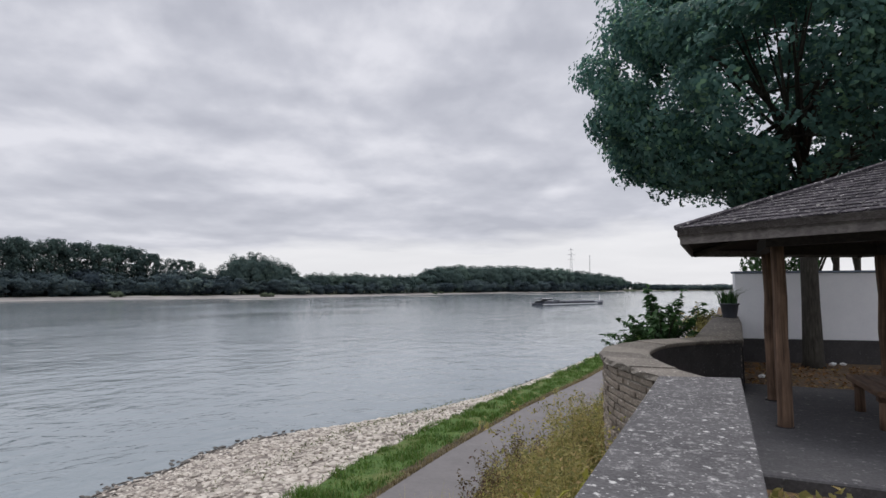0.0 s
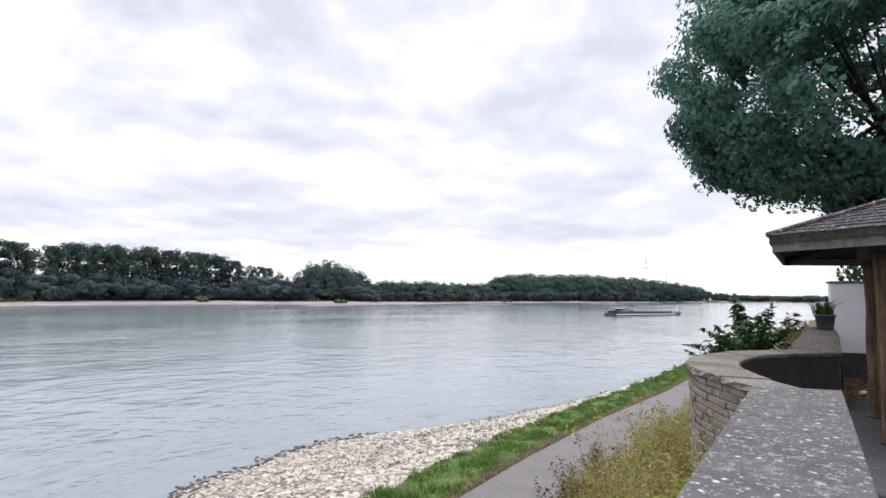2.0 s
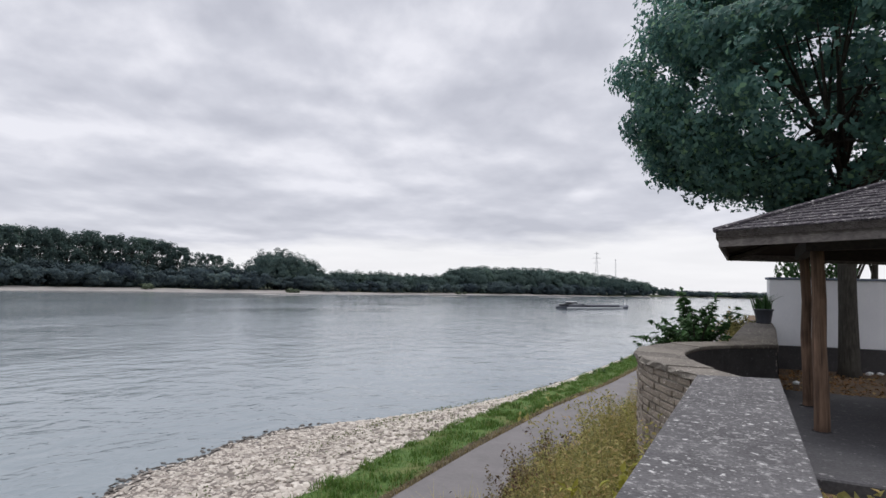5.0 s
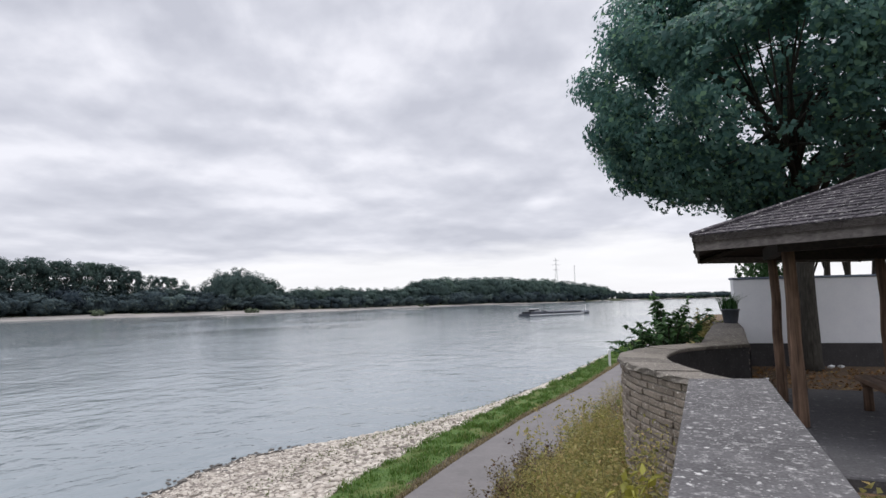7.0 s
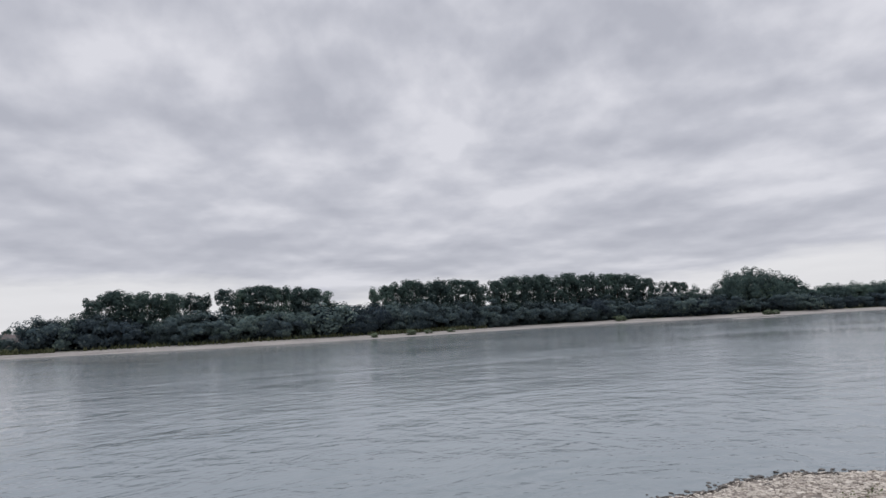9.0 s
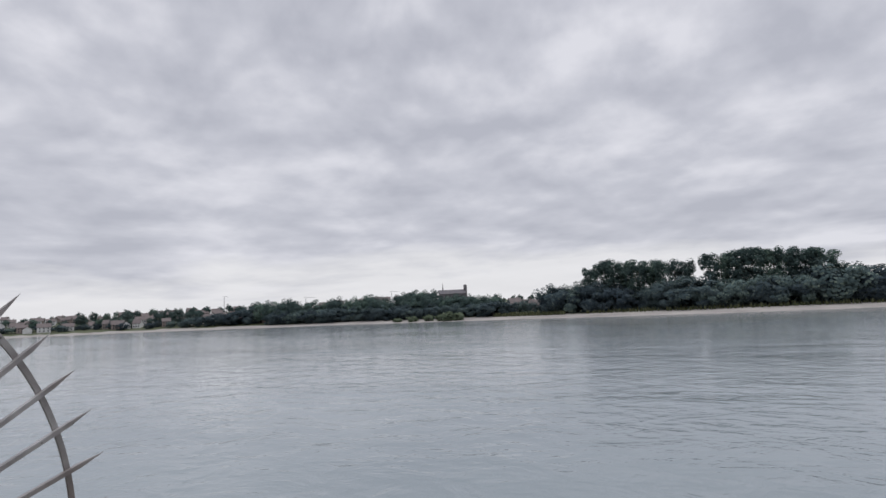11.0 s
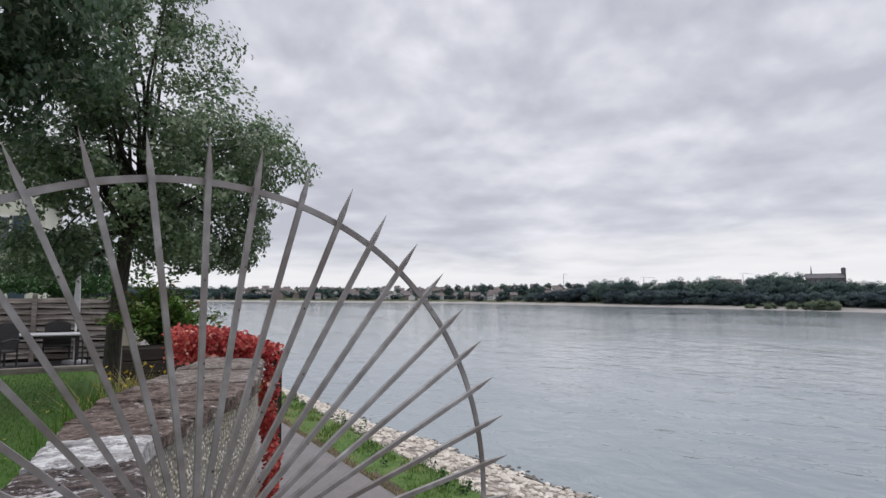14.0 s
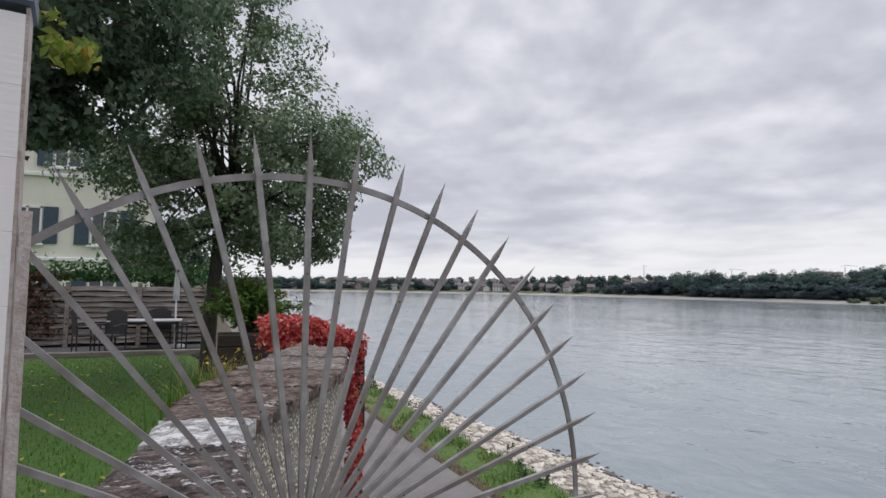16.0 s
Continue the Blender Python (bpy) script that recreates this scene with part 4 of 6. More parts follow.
# ---- the far side of the garden wall: clipped trees and a pale house wall glimpsed over it ----
for x, y, up_, wide in ((1.45, 19.0, 2.5, 0.75), (2.5, 20.0, 3.7, 1.0), (3.1, 20.6, 3.9, 1.0), (3.7, 21.0, 3.8, 1.0), (4.5, 21.5, 3.8, 1.0)):
    tree("garden_tree", "small leafy tree behind the white wall", (x, y, -0.1), up_ + 0.6, 0.11, (x + 0.15, y, up_), (wide, wide, 0.75), 24, 60, 0.4, 0.14, GREEN, 7, 0.4, 0.15, "trees behind the white wall")

# ---- fan of iron spikes on the river wall ----
HUB = Vector((-0.588, -2.289, 0.926))
FAN_YAW = 190.2


def fan_guard():
    ob = thing("spiked_fan", "half-round fan of galvanised iron bars with pointed ends", "railing", "", HUB)
    ob.rotation_euler = (0, 0, radians(FAN_YAW))
    # own axes: x towards the river, z up
    R1, R2, edge = 1.0, 1.124, -0.612
    for k in range(-6, 19):
        a = radians(113.0 - 7.622 * k)
        c, s = math.cos(a), math.sin(a)
        reach = R2
        clipped = c < 0 and R1 * c < edge - 0.02
        if clipped:
            reach = edge / c
        start = 0.055
        end = reach if clipped else R1 + 0.035
        m_ = Mesh()
        w_, d_ = 0.0070, 0.0068
        side = Vector((-s, 0, c))
        ax = Vector((c, 0, s))
        prof = [side * w_ + Vector((0, d_, 0)), side * w_ - Vector((0, d_, 0)), -side * w_ - Vector((0, d_, 0)), -side * w_ + Vector((0, d_, 0))]
        sway = side * random.uniform(-0.004, 0.004)
        v = [ax * start + q for q in prof] + [ax * end + q + sway for q in prof]
        f = [(3, 2, 1, 0), (0, 1, 5, 4), (1, 2, 6, 5), (2, 3, 7, 6), (3, 0, 4, 7)]
        if clipped:
            f.append((4, 5, 6, 7))
        else:
            v.append(ax * (reach + random.uniform(-0.006, 0.006)) + sway)
            f += [(4, 5, 8), (5, 6, 8), (6, 7, 8), (7, 4, 8)]
        bar = part("bar", m_.add(v, f), IRON, ob)
    # the bent flat bar that ties them, in front of the spikes
    hoop = Mesh()
    n = 72
    a0, a1 = 127.9, -26.0
    for i in range(n + 1):
        a = radians(a0 + (a1 - a0) * i / n)
        c, s = math.cos(a), math.sin(a)
        for r, y in ((R1 - 0.009, 0.0072), (R1 + 0.009, 0.0072), (R1 + 0.009, 0.014), (R1 - 0.009, 0.014)):
            hoop.v.append((c * r, y, s * r))
        if i:
            o = (i - 1) * 4
            hoop.f += [(o + j, o + (j + 1) % 4, o + 4 + (j + 1) % 4, o + 4 + j) for j in range(4)]
    part("hoop", hoop, IRON, ob, "bent flat iron bar")
    part("end_bar", Mesh().box(edge - 0.012, -0.008, -0.06, edge + 0.008, 0.008, 0.86), RUST, ob, "rusty upright flat bar")
    part("hub", Mesh().tube([(0, -0.02, 0), (0, 0.02, 0)], [0.075, 0.075], 18), IRON, ob)
    part("bracket", Mesh().box(0.0, -0.006, -0.05, 0.03, 0.006, 0.05).box(edge, -0.006, -0.03, 0.0, 0.006, 0.02), IRON, ob)
    for k in range(-1, 19):
        a = radians(113.0 - 7.622 * k)
        part("rivet", Mesh().tube([(math.cos(a) * R1, 0.0138, math.sin(a) * R1), (math.cos(a) * R1, 0.018, math.sin(a) * R1)], [0.0055, 0.004], 8), IRON, ob)
    return ob


fan_guard()

# white boarded pier that carries the fan, with its metal cap
pier = thing("gate_pier", "white boarded pier with rusty edge and blue-grey metal cap", "pier", "", (0.02, -2.18, 0))
turn = pose(0, 0, 0, 0, 0, FAN_YAW - 180)
for k in range(15):
    z0 = -0.12 + k * 0.155
    z1 = min(z0 + 0.1548, 2.222)
    part("board", Mesh().slab(0.018, -0.085, z0, 0.62, 0.012, z1, 0.0012, turn), PIERWHITE, pier)
part("edge_strip", Mesh().box(0.011, -0.08, -0.12, 0.0178, 0.008, 2.222, turn), RUST, pier, "rust-stained edge strip")
part("metal_cap", Mesh().slab(0.004, -0.11, 2.224, 0.66, 0.022, 2.28, 0.008, turn).slab(0.06, -0.09, 2.278, 0.6, -0.01, 2.33, 0.008, turn), ZINC, pier)


# ---- the neighbour's wall: slate capping and a pebble-dashed river face ----
CAPL = [(0.02, -2.42), (0.03, -3.1), (-0.05, -3.6), (-0.12, -4.2), (-0.22, -5.1), (-0.68, -6.3), (-1.32, -7.75)]
CAPR = [(-0.52, -2.42), (-0.52, -3.0), (-0.53, -3.5), (-0.58, -4.05), (-0.95, -4.8), (-1.42, -5.7), (-1.62, -6.4), (-1.87, -7.4)]


def neighbour_wall():
    ob = thing("wall_neighbour", "curving garden wall, rough stone capping, pebble-dash river face", "wall", "", (0, 0, 0), "structure")
    n = 40
    l, r = along(CAPL, n), along(CAPR, n)
    face, back = Mesh(), Mesh()
    for k in range(n):
        a, b = r[k], r[k + 1]
        c, d = l[k], l[k + 1]
        sh = 0.05
        a, b = (a[0] + sh, a[1]), (b[0] + sh, b[1])
        c, d = (c[0] - sh, c[1]), (d[0] - sh, d[1])
        face.add([(*a, -2.9), (*b, -2.9), (*b, 0.86), (*a, 0.86)], [(0, 1, 2, 3)])
        back.add([(*c, -0.2), (*d, -0.2), (*d, 0.86), (*c, 0.86)], [(0, 3, 2, 1)])
    e = len(r) - 1
    face.add([(r[e][0] + 0.05, r[e][1], -2.9), (l[e][0] - 0.05, l[e][1], -2.9), (l[e][0] - 0.05, l[e][1], 0.86), (r[e][0] + 0.05, r[e][1], 0.86)], [(0, 1, 2, 3)])
    face.add([(r[0][0] + 0.05, r[0][1], -2.9), (l[0][0] - 0.05, l[0][1], -2.9), (l[0][0] - 0.05, l[0][1], 0.86), (r[0][0] + 0.05, r[0][1], 0.86)], [(0, 3, 2, 1)])
    part("river_face", face, PEBBLEDASH, ob, "pebble-dashed face")
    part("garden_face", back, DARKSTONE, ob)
    # large rough capping stones, each with its own surface, height and ragged joints
    fine = 168
    l, r = along(CAPL, fine), along(CAPR, fine)
    stones_ = ((0.0, 0.115, 0.0, SLATE), (0.115, 0.24, 0.004, SLATE), (0.24, 0.335, 0.012, LIMED), (0.335, 0.43, -0.012, BROWNCAP), (0.43, 0.535, -0.004, BROWNCAP), (0.535, 0.68, 0.022, BROWNCAP), (0.68, 0.83, 0.03, GREYCAP), (0.83, 1.0, 0.05, GREYCAP))
    for j, (f0, f1, lift, mat) in enumerate(stones_):
        nu, nv = max(6, int((f1 - f0) * 110)), 16
        m_ = Mesh()
        for i in range(nu + 1):
            for q in range(nv + 1):
                u, v = i / nu, q / nv
                f = f0 + (f1 - f0) * u
                # joints wander across the wall
                f += 0.007 * noise.noise((v * 4, j + (1 if u > 0.5 else 0), 1.7)) * (1 if i in (0, nu) else 0.4) + (0.0008 if i == 0 else 0)
                k = min(fine - 1e-6, max(0.0, f * fine))
                a, t_ = int(k), k - int(k)
                lx, ly = l[a][0] + (l[a + 1][0] - l[a][0]) * t_, l[a][1] + (l[a + 1][1] - l[a][1]) * t_
                rx, ry = r[a][0] + (r[a + 1][0] - r[a][0]) * t_, r[a][1] + (r[a + 1][1] - r[a][1]) * t_
                edge = 0.03 * noise.noise((f * 40, j, v * 2))
                v2 = v + (edge if q in (0, nv) else 0)
                x, y = lx + (rx - lx) * v2, ly + (ry - ly) * v2
                z = 0.894 + lift + 0.022 * noise.noise((x * 4, y * 9, j)) + 0.014 * noise.noise((x * 16, y * 30, j + 4))
                if i in (0, nu) or q in (0, nv):
                    z -= 0.012
                m_.v.append((x, y, z))
        w_ = nv + 1
        m_.f = [(i * w_ + q, (i + 1) * w_ + q, (i + 1) * w_ + q + 1, i * w_ + q + 1) for i in range(nu) for q in range(nv)]
        rim_ = [q for q in range(nv + 1)] + [i * w_ + nv for i in range(1, nu + 1)] + [nu * w_ + q for q in range(nv - 1, -1, -1)] + [i * w_ for i in range(nu - 1, 0, -1)]
        o = len(m_.v)
        m_.v += [(m_.v[i][0], m_.v[i][1], 0.80) for i in rim_]
        n_ = len(rim_)
        m_.f += [(rim_[i], rim_[(i + 1) % n_], o + (i + 1) % n_, o + i) for i in range(n_)]
        part("capping_stone", m_, mat, ob)
    return ob


neighbour_wall()


def ivy():
    ob = thing("red_ivy", "bright red ivy spilling over the wall end", "ivy", "", (-1.9, -8.0, 0.9))
    pts, out = [], []
    for _ in range(4600):
        u = random.random()
        x = -2.12 + 1.12 * u + random.gauss(0, 0.05)
        y = -7.7 - 0.9 * random.random()
        z = 0.84 + (0.18 + 0.22 * min(1.0, u * 1.8)) * random.random() ** 0.6 + random.gauss(0, 0.025)
        pts.append((x + 1.9, y + 8.0, z - 0.9))
        out.append((0, 0.6, 0.6))
    for _ in range(3000):
        u = random.random()
        v = random.random()
        z = 1.0 - 3.4 * u
        x = -1.93 - 0.15 * v + 0.03 * math.sin(z * 5) - 0.03 * u
        y = -7.42 - 0.4 * random.random()
        pts.append((x + 1.9, y + 8.0, z - 0.9))
        out.append((-0.4, 0.8, 0.1))
    part("leaves", leaf_mesh("leaves", pts, 0.054, IVY, out, 0.1, 0.8), None, ob)
    for k in range(9):
        st = Mesh()
        x = -0.15 - 0.05 * k / 9 + random.uniform(-0.03, 0.03)
        st.tube([(x, 0.45, 0.1), (x - 0.03, 0.42, -0.9), (x, 0.4, -2.2 - 0.1 * k)], [0.012, 0.009, 0.004], 5)
        part("stem", st, BARK, ob)


ivy()

# ---- garden behind the neighbour's wall ----
tree("garden_oak", "spreading garden tree with small grey-green leaves", (-0.36, -12.2, 0), 6.0, 0.122, (-1.05, -12.2, 3.95), (2.4, 2.3, 1.85), 92, 185, 0.42, 0.088, OAK, 44, 0.35, 0.1, gap=0.33, more=(((-0.35, -12.2, 5.8), (1.9, 1.9, 1.9), 66), ((-0.35, -12.2, 7.4), (1.6, 1.5, 1.3), 38), ((0.75, -12.2, 3.6), (1.15, 1.1, 0.75), 28), ((-1.6, -12.2, 2.6), (1.1, 1.2, 0.6), 28), ((-2.3, -12.2, 4.15), (0.95, 1.0, 0.95), 34), ((0.75, -12.3, 2.35), (0.9, 0.9, 0.5), 14)))
over = tree("overhanging_maple", "dark broad-leaved tree that overhangs the lawn", (4.3, -9.0, 0), 6.0, 0.2, (2.95, -8.8, 5.6), (2.9, 2.4, 2.35), 170, 190, 0.5, 0.115, MAPLE2, 24, 0.4, 0.12, gap=0.27, more=(((2.2, -9.4, 4.25), (1.7, 1.2, 0.6), 46), ((1.2, -9.8, 5.4), (1.1, 1.0, 1.2), 40), ((2.25, -9.6, 3.8), (1.0, 1.0, 0.4), 18)))
pts, out, _ = lump_cloud((-3.33, 1.91, 4.0), (0.22, 0.22, 0.3), 8, 15, 0.14)
part("turning_leaves", leaf_mesh("turning_leaves", pts, 0.12, TURNING, out), None, over, "leaves turning yellow-green and orange")
part("twig", Mesh().tube([(-1.4, 0.4, 4.9), (-2.2, 1.6, 4.6), (-3.33, 1.91, 4.05)], [0.03, 0.018, 0.006], 6), BARK, over)


def fence():
    ob = thing("garden_fence", "grey lapped board fence with overgrown top", "fence", "", (0, -17.8, 0))
    for k in range(4):
        x0 = -0.3 + k * 1.62
        part("post", Mesh().slab(x0 - 0.05, -0.02, -0.1, x0 + 0.05, 0.08, 1.68, 0.008), FENCEWOOD, ob)
        if k == 3:
            break
        for j in range(11):
            z = 0.12 + j * 0.135
            wave = random.uniform(-0.012, 0.012)
            n = 7
            m_ = Mesh()
            for i in range(n):
                x = x0 + 0.055 + (1.51) * i / (n - 1)
                dz = 0.012 * math.sin(i * 1.3 + j * 2.1 + k) + wave
                m_.v += [(x, 0.0, z + dz), (x, 0.035, z + 0.01 + dz), (x, 0.055, z + 0.108 + dz), (x, 0.035, z + 0.112 + dz)]
                if i:
                    o = (i - 1) * 4
                    m_.f += [(o + a, o + (a + 1) % 4, o + 4 + (a + 1) % 4, o + 4 + a) for a in range(4)]
            m_.f += [(0, 3, 2, 1), tuple(4 * (n - 1) + i for i in range(4))]
            # the board's lower edge stands proud of the one below
            m_.v = [(x, 0.06 - y, zz) for x, y, zz in m_.v]
            m_.f = [tuple(reversed(q)) for q in m_.f]
            part("board", m_, FENCEWOOD, ob)
    return ob


fence()
# added dark sheet; makes the gaps between the lapped boards look shadowed
solo("fence_backing", Mesh().box(-0.3, -17.9, -0.05, 4.6, -17.86, 1.55), SHADEDWOOD, "added dark sheet standing in for shadow between the fence boards", "fence")
f2 = thing("hedge_top", "dark creeper and hedge growing over the fence", "hedge", "", (0, -18.2, 0))
pts = [(random.uniform(-0.6, 5.0), random.gauss(-0.1, 0.25), 1.72 + abs(random.gauss(0, 0.22))) for _ in range(3200)]
part("leaves", leaf_mesh("leaves", pts, 0.11, GREEN, None, 0.4), None, f2)
pts = [(3.7 + random.gauss(0, 0.35), 0.45 + random.gauss(0, 0.1), 0.3 + 1.6 * random.random()) for _ in range(1100)]
part("red_leaves", leaf_mesh("red_leaves", pts, 0.11, DOCK, None, 0.2), None, f2, "brownish red leaves")
part("stems", Mesh().tube([(3.6, 0.4, -0.02), (3.7, 0.4, 0.9), (3.75, 0.4, 1.8)], [0.03, 0.02, 0.01], 6), BARK, f2)

t = Mesh().slab(-0.4, -18.4, -0.1, 5.5, -15.75, 0.05, 0.01)
tagged(part("patio", t, SLAB), "paved patio behind a timber edge", "patio", kind="structure")
solo("timber_edge", Mesh().slab(-0.4, -15.74, -0.05, 5.5, -15.6, 0.13, 0.015), FENCEWOOD, "weathered timber edging along the lawn", "edging")

tb = thing("garden_table", "pale rectangular garden table with dark frame", "table", "", (1.05, -16.7, 0.05))
part("tabletop", Mesh().slab(-0.8, -0.42, 0.69, 0.8, 0.42, 0.73, 0.01), TABLETOP, tb)
part("apron", Mesh().box(-0.74, -0.37, 0.63, 0.74, 0.37, 0.688), TWEED, tb)
for x in (-0.7, 0.7):
    for y in (-0.34, 0.34):
        part("leg", Mesh().tube([(x, y, 0), (x, y, 0.63)], [0.022, 0.026], 8), TWEED, tb)


def garden_chair(at, turn):
    ob = thing("garden_chair", "dark woven garden armchair beside the table", "chair", "chairs round the garden table", at)
    ob.rotation_euler = (0, 0, radians(turn))
    part("seat", Mesh().slab(-0.26, -0.25, 0.38, 0.26, 0.25, 0.43, 0.015), TWEED, ob)
    arc = [(-0.26 + 0.52 * i / 10, 0.93 + 0.07 * math.sin(math.pi * i / 10)) for i in range(11)]
    ring = [(-0.26, 0.43), (0.26, 0.43)] + arc[::-1]
    n = len(ring)
    back = Mesh().add([(x, 0.20 + 0.12 * (z - 0.43), z) for x, z in ring] + [(x, 0.23 + 0.12 * (z - 0.43), z) for x, z in ring],
                      [tuple(range(n)), tuple(range(2 * n - 1, n - 1, -1))] + [(i, n + i, n + (i + 1) % n, (i + 1) % n) for i in range(n)])
    part("backrest", back, TWEED, ob)
    for sx in (-1, 1):
        part("armrest", Mesh().tube([(sx * 0.28, 0.25, 0.64), (sx * 0.29, 0, 0.66), (sx * 0.28, -0.24, 0.62)], [0.02, 0.022, 0.02], 8), TWEED, ob)
        for y in (-0.23, 0.23):
            part("leg", Mesh().tube([(sx * 0.26, y, 0), (sx * 0.27, y, 0.64)], [0.017, 0.017], 7), TWEED, ob)
    return ob


c0 = garden_chair((2.25, -16.3, 0.05), -70)
for x, y, a in ((1.75, -16.0, 150), (-0.05, -16.5, 80), (0.8, -17.45, 5)):
    copy_thing(c0, pose(x, y, 0.05, 0, 0, a))

u = thing("parasol", "closed pale parasol on a white pole", "parasol", "", (0.42, -17.15, 0.05))
part("base", Mesh().tube([(0, 0, 0), (0, 0, 0.06), (0, 0, 0.07)], [0.25, 0.24, 0.1], 18), TABLETOP, u)
part("pole", Mesh().tube([(0, 0, 0.05), (0, 0, 2.35)], [0.022, 0.022], 10), TRIMWHITE, u)
folds = Mesh()
for k in range(8):
    a = 2 * math.pi * k / 8
    c, s = math.cos(a), math.sin(a)
    folds.tube([(c * 0.015, s * 0.015, 2.32), (c * 0.03, s * 0.03, 1.9), (c * 0.045, s * 0.045, 1.5), (c * 0.055, s * 0.055, 1.2)], [0.012, 0.022, 0.028, 0.02], 6)
part("canopy", folds, TABLETOP, u, "folded pale fabric")

tree("garden_tree", "dark bushy tree beyond the fence", (0.75, -20.5, 0), 2.2, 0.12, (0.8, -20.5, 2.5), (1.5, 1.0, 1.1), 60, 90, 0.5, 0.16, MAPLE2, 8, 0.3, 0.15)

# planter box, shrubs and flowers along the wall
pb = thing("planter_box", "dark timber planter box beside the wall", "planter", "", (-0.95, -10.1, 0))
for k in range(5):
    part("board", Mesh().slab(-0.45, -0.3, 0.02 + 0.18 * k, 0.45, 0.3, 0.19 + 0.18 * k, 0.01), SHADEDWOOD, pb)
rosette("shrub", "light green shrub above the planter box", (-1.0, -10.6, 0.95), 1.0, 70, GRASS, 0.1, 0.06, 0.11, 44)
rosette("shrub", "orange-tipped shrub beside the garden tree", (-1.0, -11.3, 1.0), 0.9, 24, AUTUMN, 0.4)
fl = thing("flower_clump", "clump of yellow flowers on the border", "flowers", "", (-0.6, -8.5, 0))
part("leaves", blade_mesh("leaves", [(random.gauss(0, 0.22), random.gauss(0, 0.5), 0) for _ in range(420)], 0.6, 0.02, WEED, 0.8), None, fl)
part("blossoms", leaf_mesh("blossoms", [(random.gauss(0, 0.2), random.gauss(0, 0.45), random.uniform(0.45, 0.8)) for _ in range(30)], 0.05, FLOWER, None, 0.8, 0.9), None, fl)
ir = thing("iris_clump", "tall narrow green leaves by the lawn edge", "plant", "", (-0.3, -8.0, 0))
part("leaves", blade_mesh("leaves", [(random.gauss(0, 0.14), random.gauss(0, 0.6), 0) for _ in range(420)], 0.55, 0.022, LAWNBLADE, 0.35), None, ir)
lawn_roots = np.stack([rng.uniform(0.05, 5.5, 26000), rng.uniform(-15.5, -2.8, 26000) , np.zeros(26000)], 1)
solo("lawn_grass", blade_mesh("lawn_grass", lawn_roots, 0.045, 0.008, LAWNBLADE, 0.7), None, "short green lawn with a few fallen leaves", "grass", "stuff")
solo("fallen_leaves", leaf_mesh("fallen_leaves", [(random.uniform(0.1, 5), random.uniform(-14, -3), 0.03) for _ in range(330)], 0.065, WEEDY, np.tile([0, 0, 2.0], (330, 1))), None, "yellow leaves lying on the lawn", "leaves", "stuff")


# ---- neighbour's cream house ----
def cream_house():
    ob = thing("house", "cream house with dark blue shutters behind the garden", "house", "", (2.35, -30, 0))
    W_, D_, E_, P_ = 9.0, 8.0, 6.3, 11.6
    wall = Mesh().add([(0, 0, -0.2), (W_, 0, -0.2), (W_, 0, E_), (W_ / 2, 0, P_), (0, 0, E_), (0, -D_, -0.2), (W_, -D_, -0.2), (W_, -D_, E_), (W_ / 2, -D_, P_), (0, -D_, E_)],
                      [(4, 3, 2, 1, 0), (5, 6, 7, 8, 9), (0, 5, 9, 4), (1, 2, 7, 6)])
    part("wall", wall, CREAM, ob)
    roof = Mesh()
    for s in (0, 1):
        x0, xm = (-0.45, W_ / 2) if s == 0 else (W_ + 0.45, W_ / 2)
        z0 = E_ - 0.42
        roof.add([(x0, 0.4, z0), (xm, 0.4, P_), (xm, -D_ - 0.4, P_), (x0, -D_ - 0.4, z0), (x0, 0.4, z0 + 0.2), (xm, 0.4, P_ + 0.2), (xm, -D_ - 0.4, P_ + 0.2), (x0, -D_ - 0.4, z0 + 0.2)],
                 [(0, 1, 2, 3), (7, 6, 5, 4), (0, 4, 5, 1), (1, 5, 6, 2), (2, 6, 7, 3), (3, 7, 4, 0)])
    part("roof", roof, FARROOF, ob)
    for z in (E_ - 0.05, 2.6):
        part("cornice", Mesh().slab(-0.08, 0.0, z, W_ + 0.08, 0.14, z + 0.18, 0.03), TRIMWHITE, ob)
    for (x, z) in ((1.7, 3.35), (4.6, 3.35), (7.3, 3.35), (3.2, 6.7), (1.7, 0.6), (4.6, 0.6)):
        win = part("window", Mesh().box(x - 0.55, 0.0, z, x + 0.55, 0.05, z + 0.08).box(x - 0.55, 0, z + 1.52, x + 0.55, 0.05, z + 1.6).box(x - 0.55, 0, z, x - 0.47, 0.05, z + 1.6).box(x + 0.47, 0, z, x + 0.55, 0.05, z + 1.6).box(x - 0.04, 0, z, x + 0.04, 0.05, z + 1.6), TRIMWHITE, ob)
        part("pane", Mesh().box(x - 0.47, 0.004, z + 0.08, x + 0.47, 0.02, z + 1.52), GLASS, win)
        part("sill", Mesh().slab(x - 0.65, 0.0, z - 0.1, x + 0.65, 0.16, z - 0.004, 0.02), TRIMWHITE, win)
        for s in (-1, 1):
            part("shutter", Mesh().slab(x + s * 0.87 - 0.27, 0.03, z, x + s * 0.87 + 0.27, 0.08, z + 1.6, 0.01), SHUTTER, ob)
    return ob


cream_house()


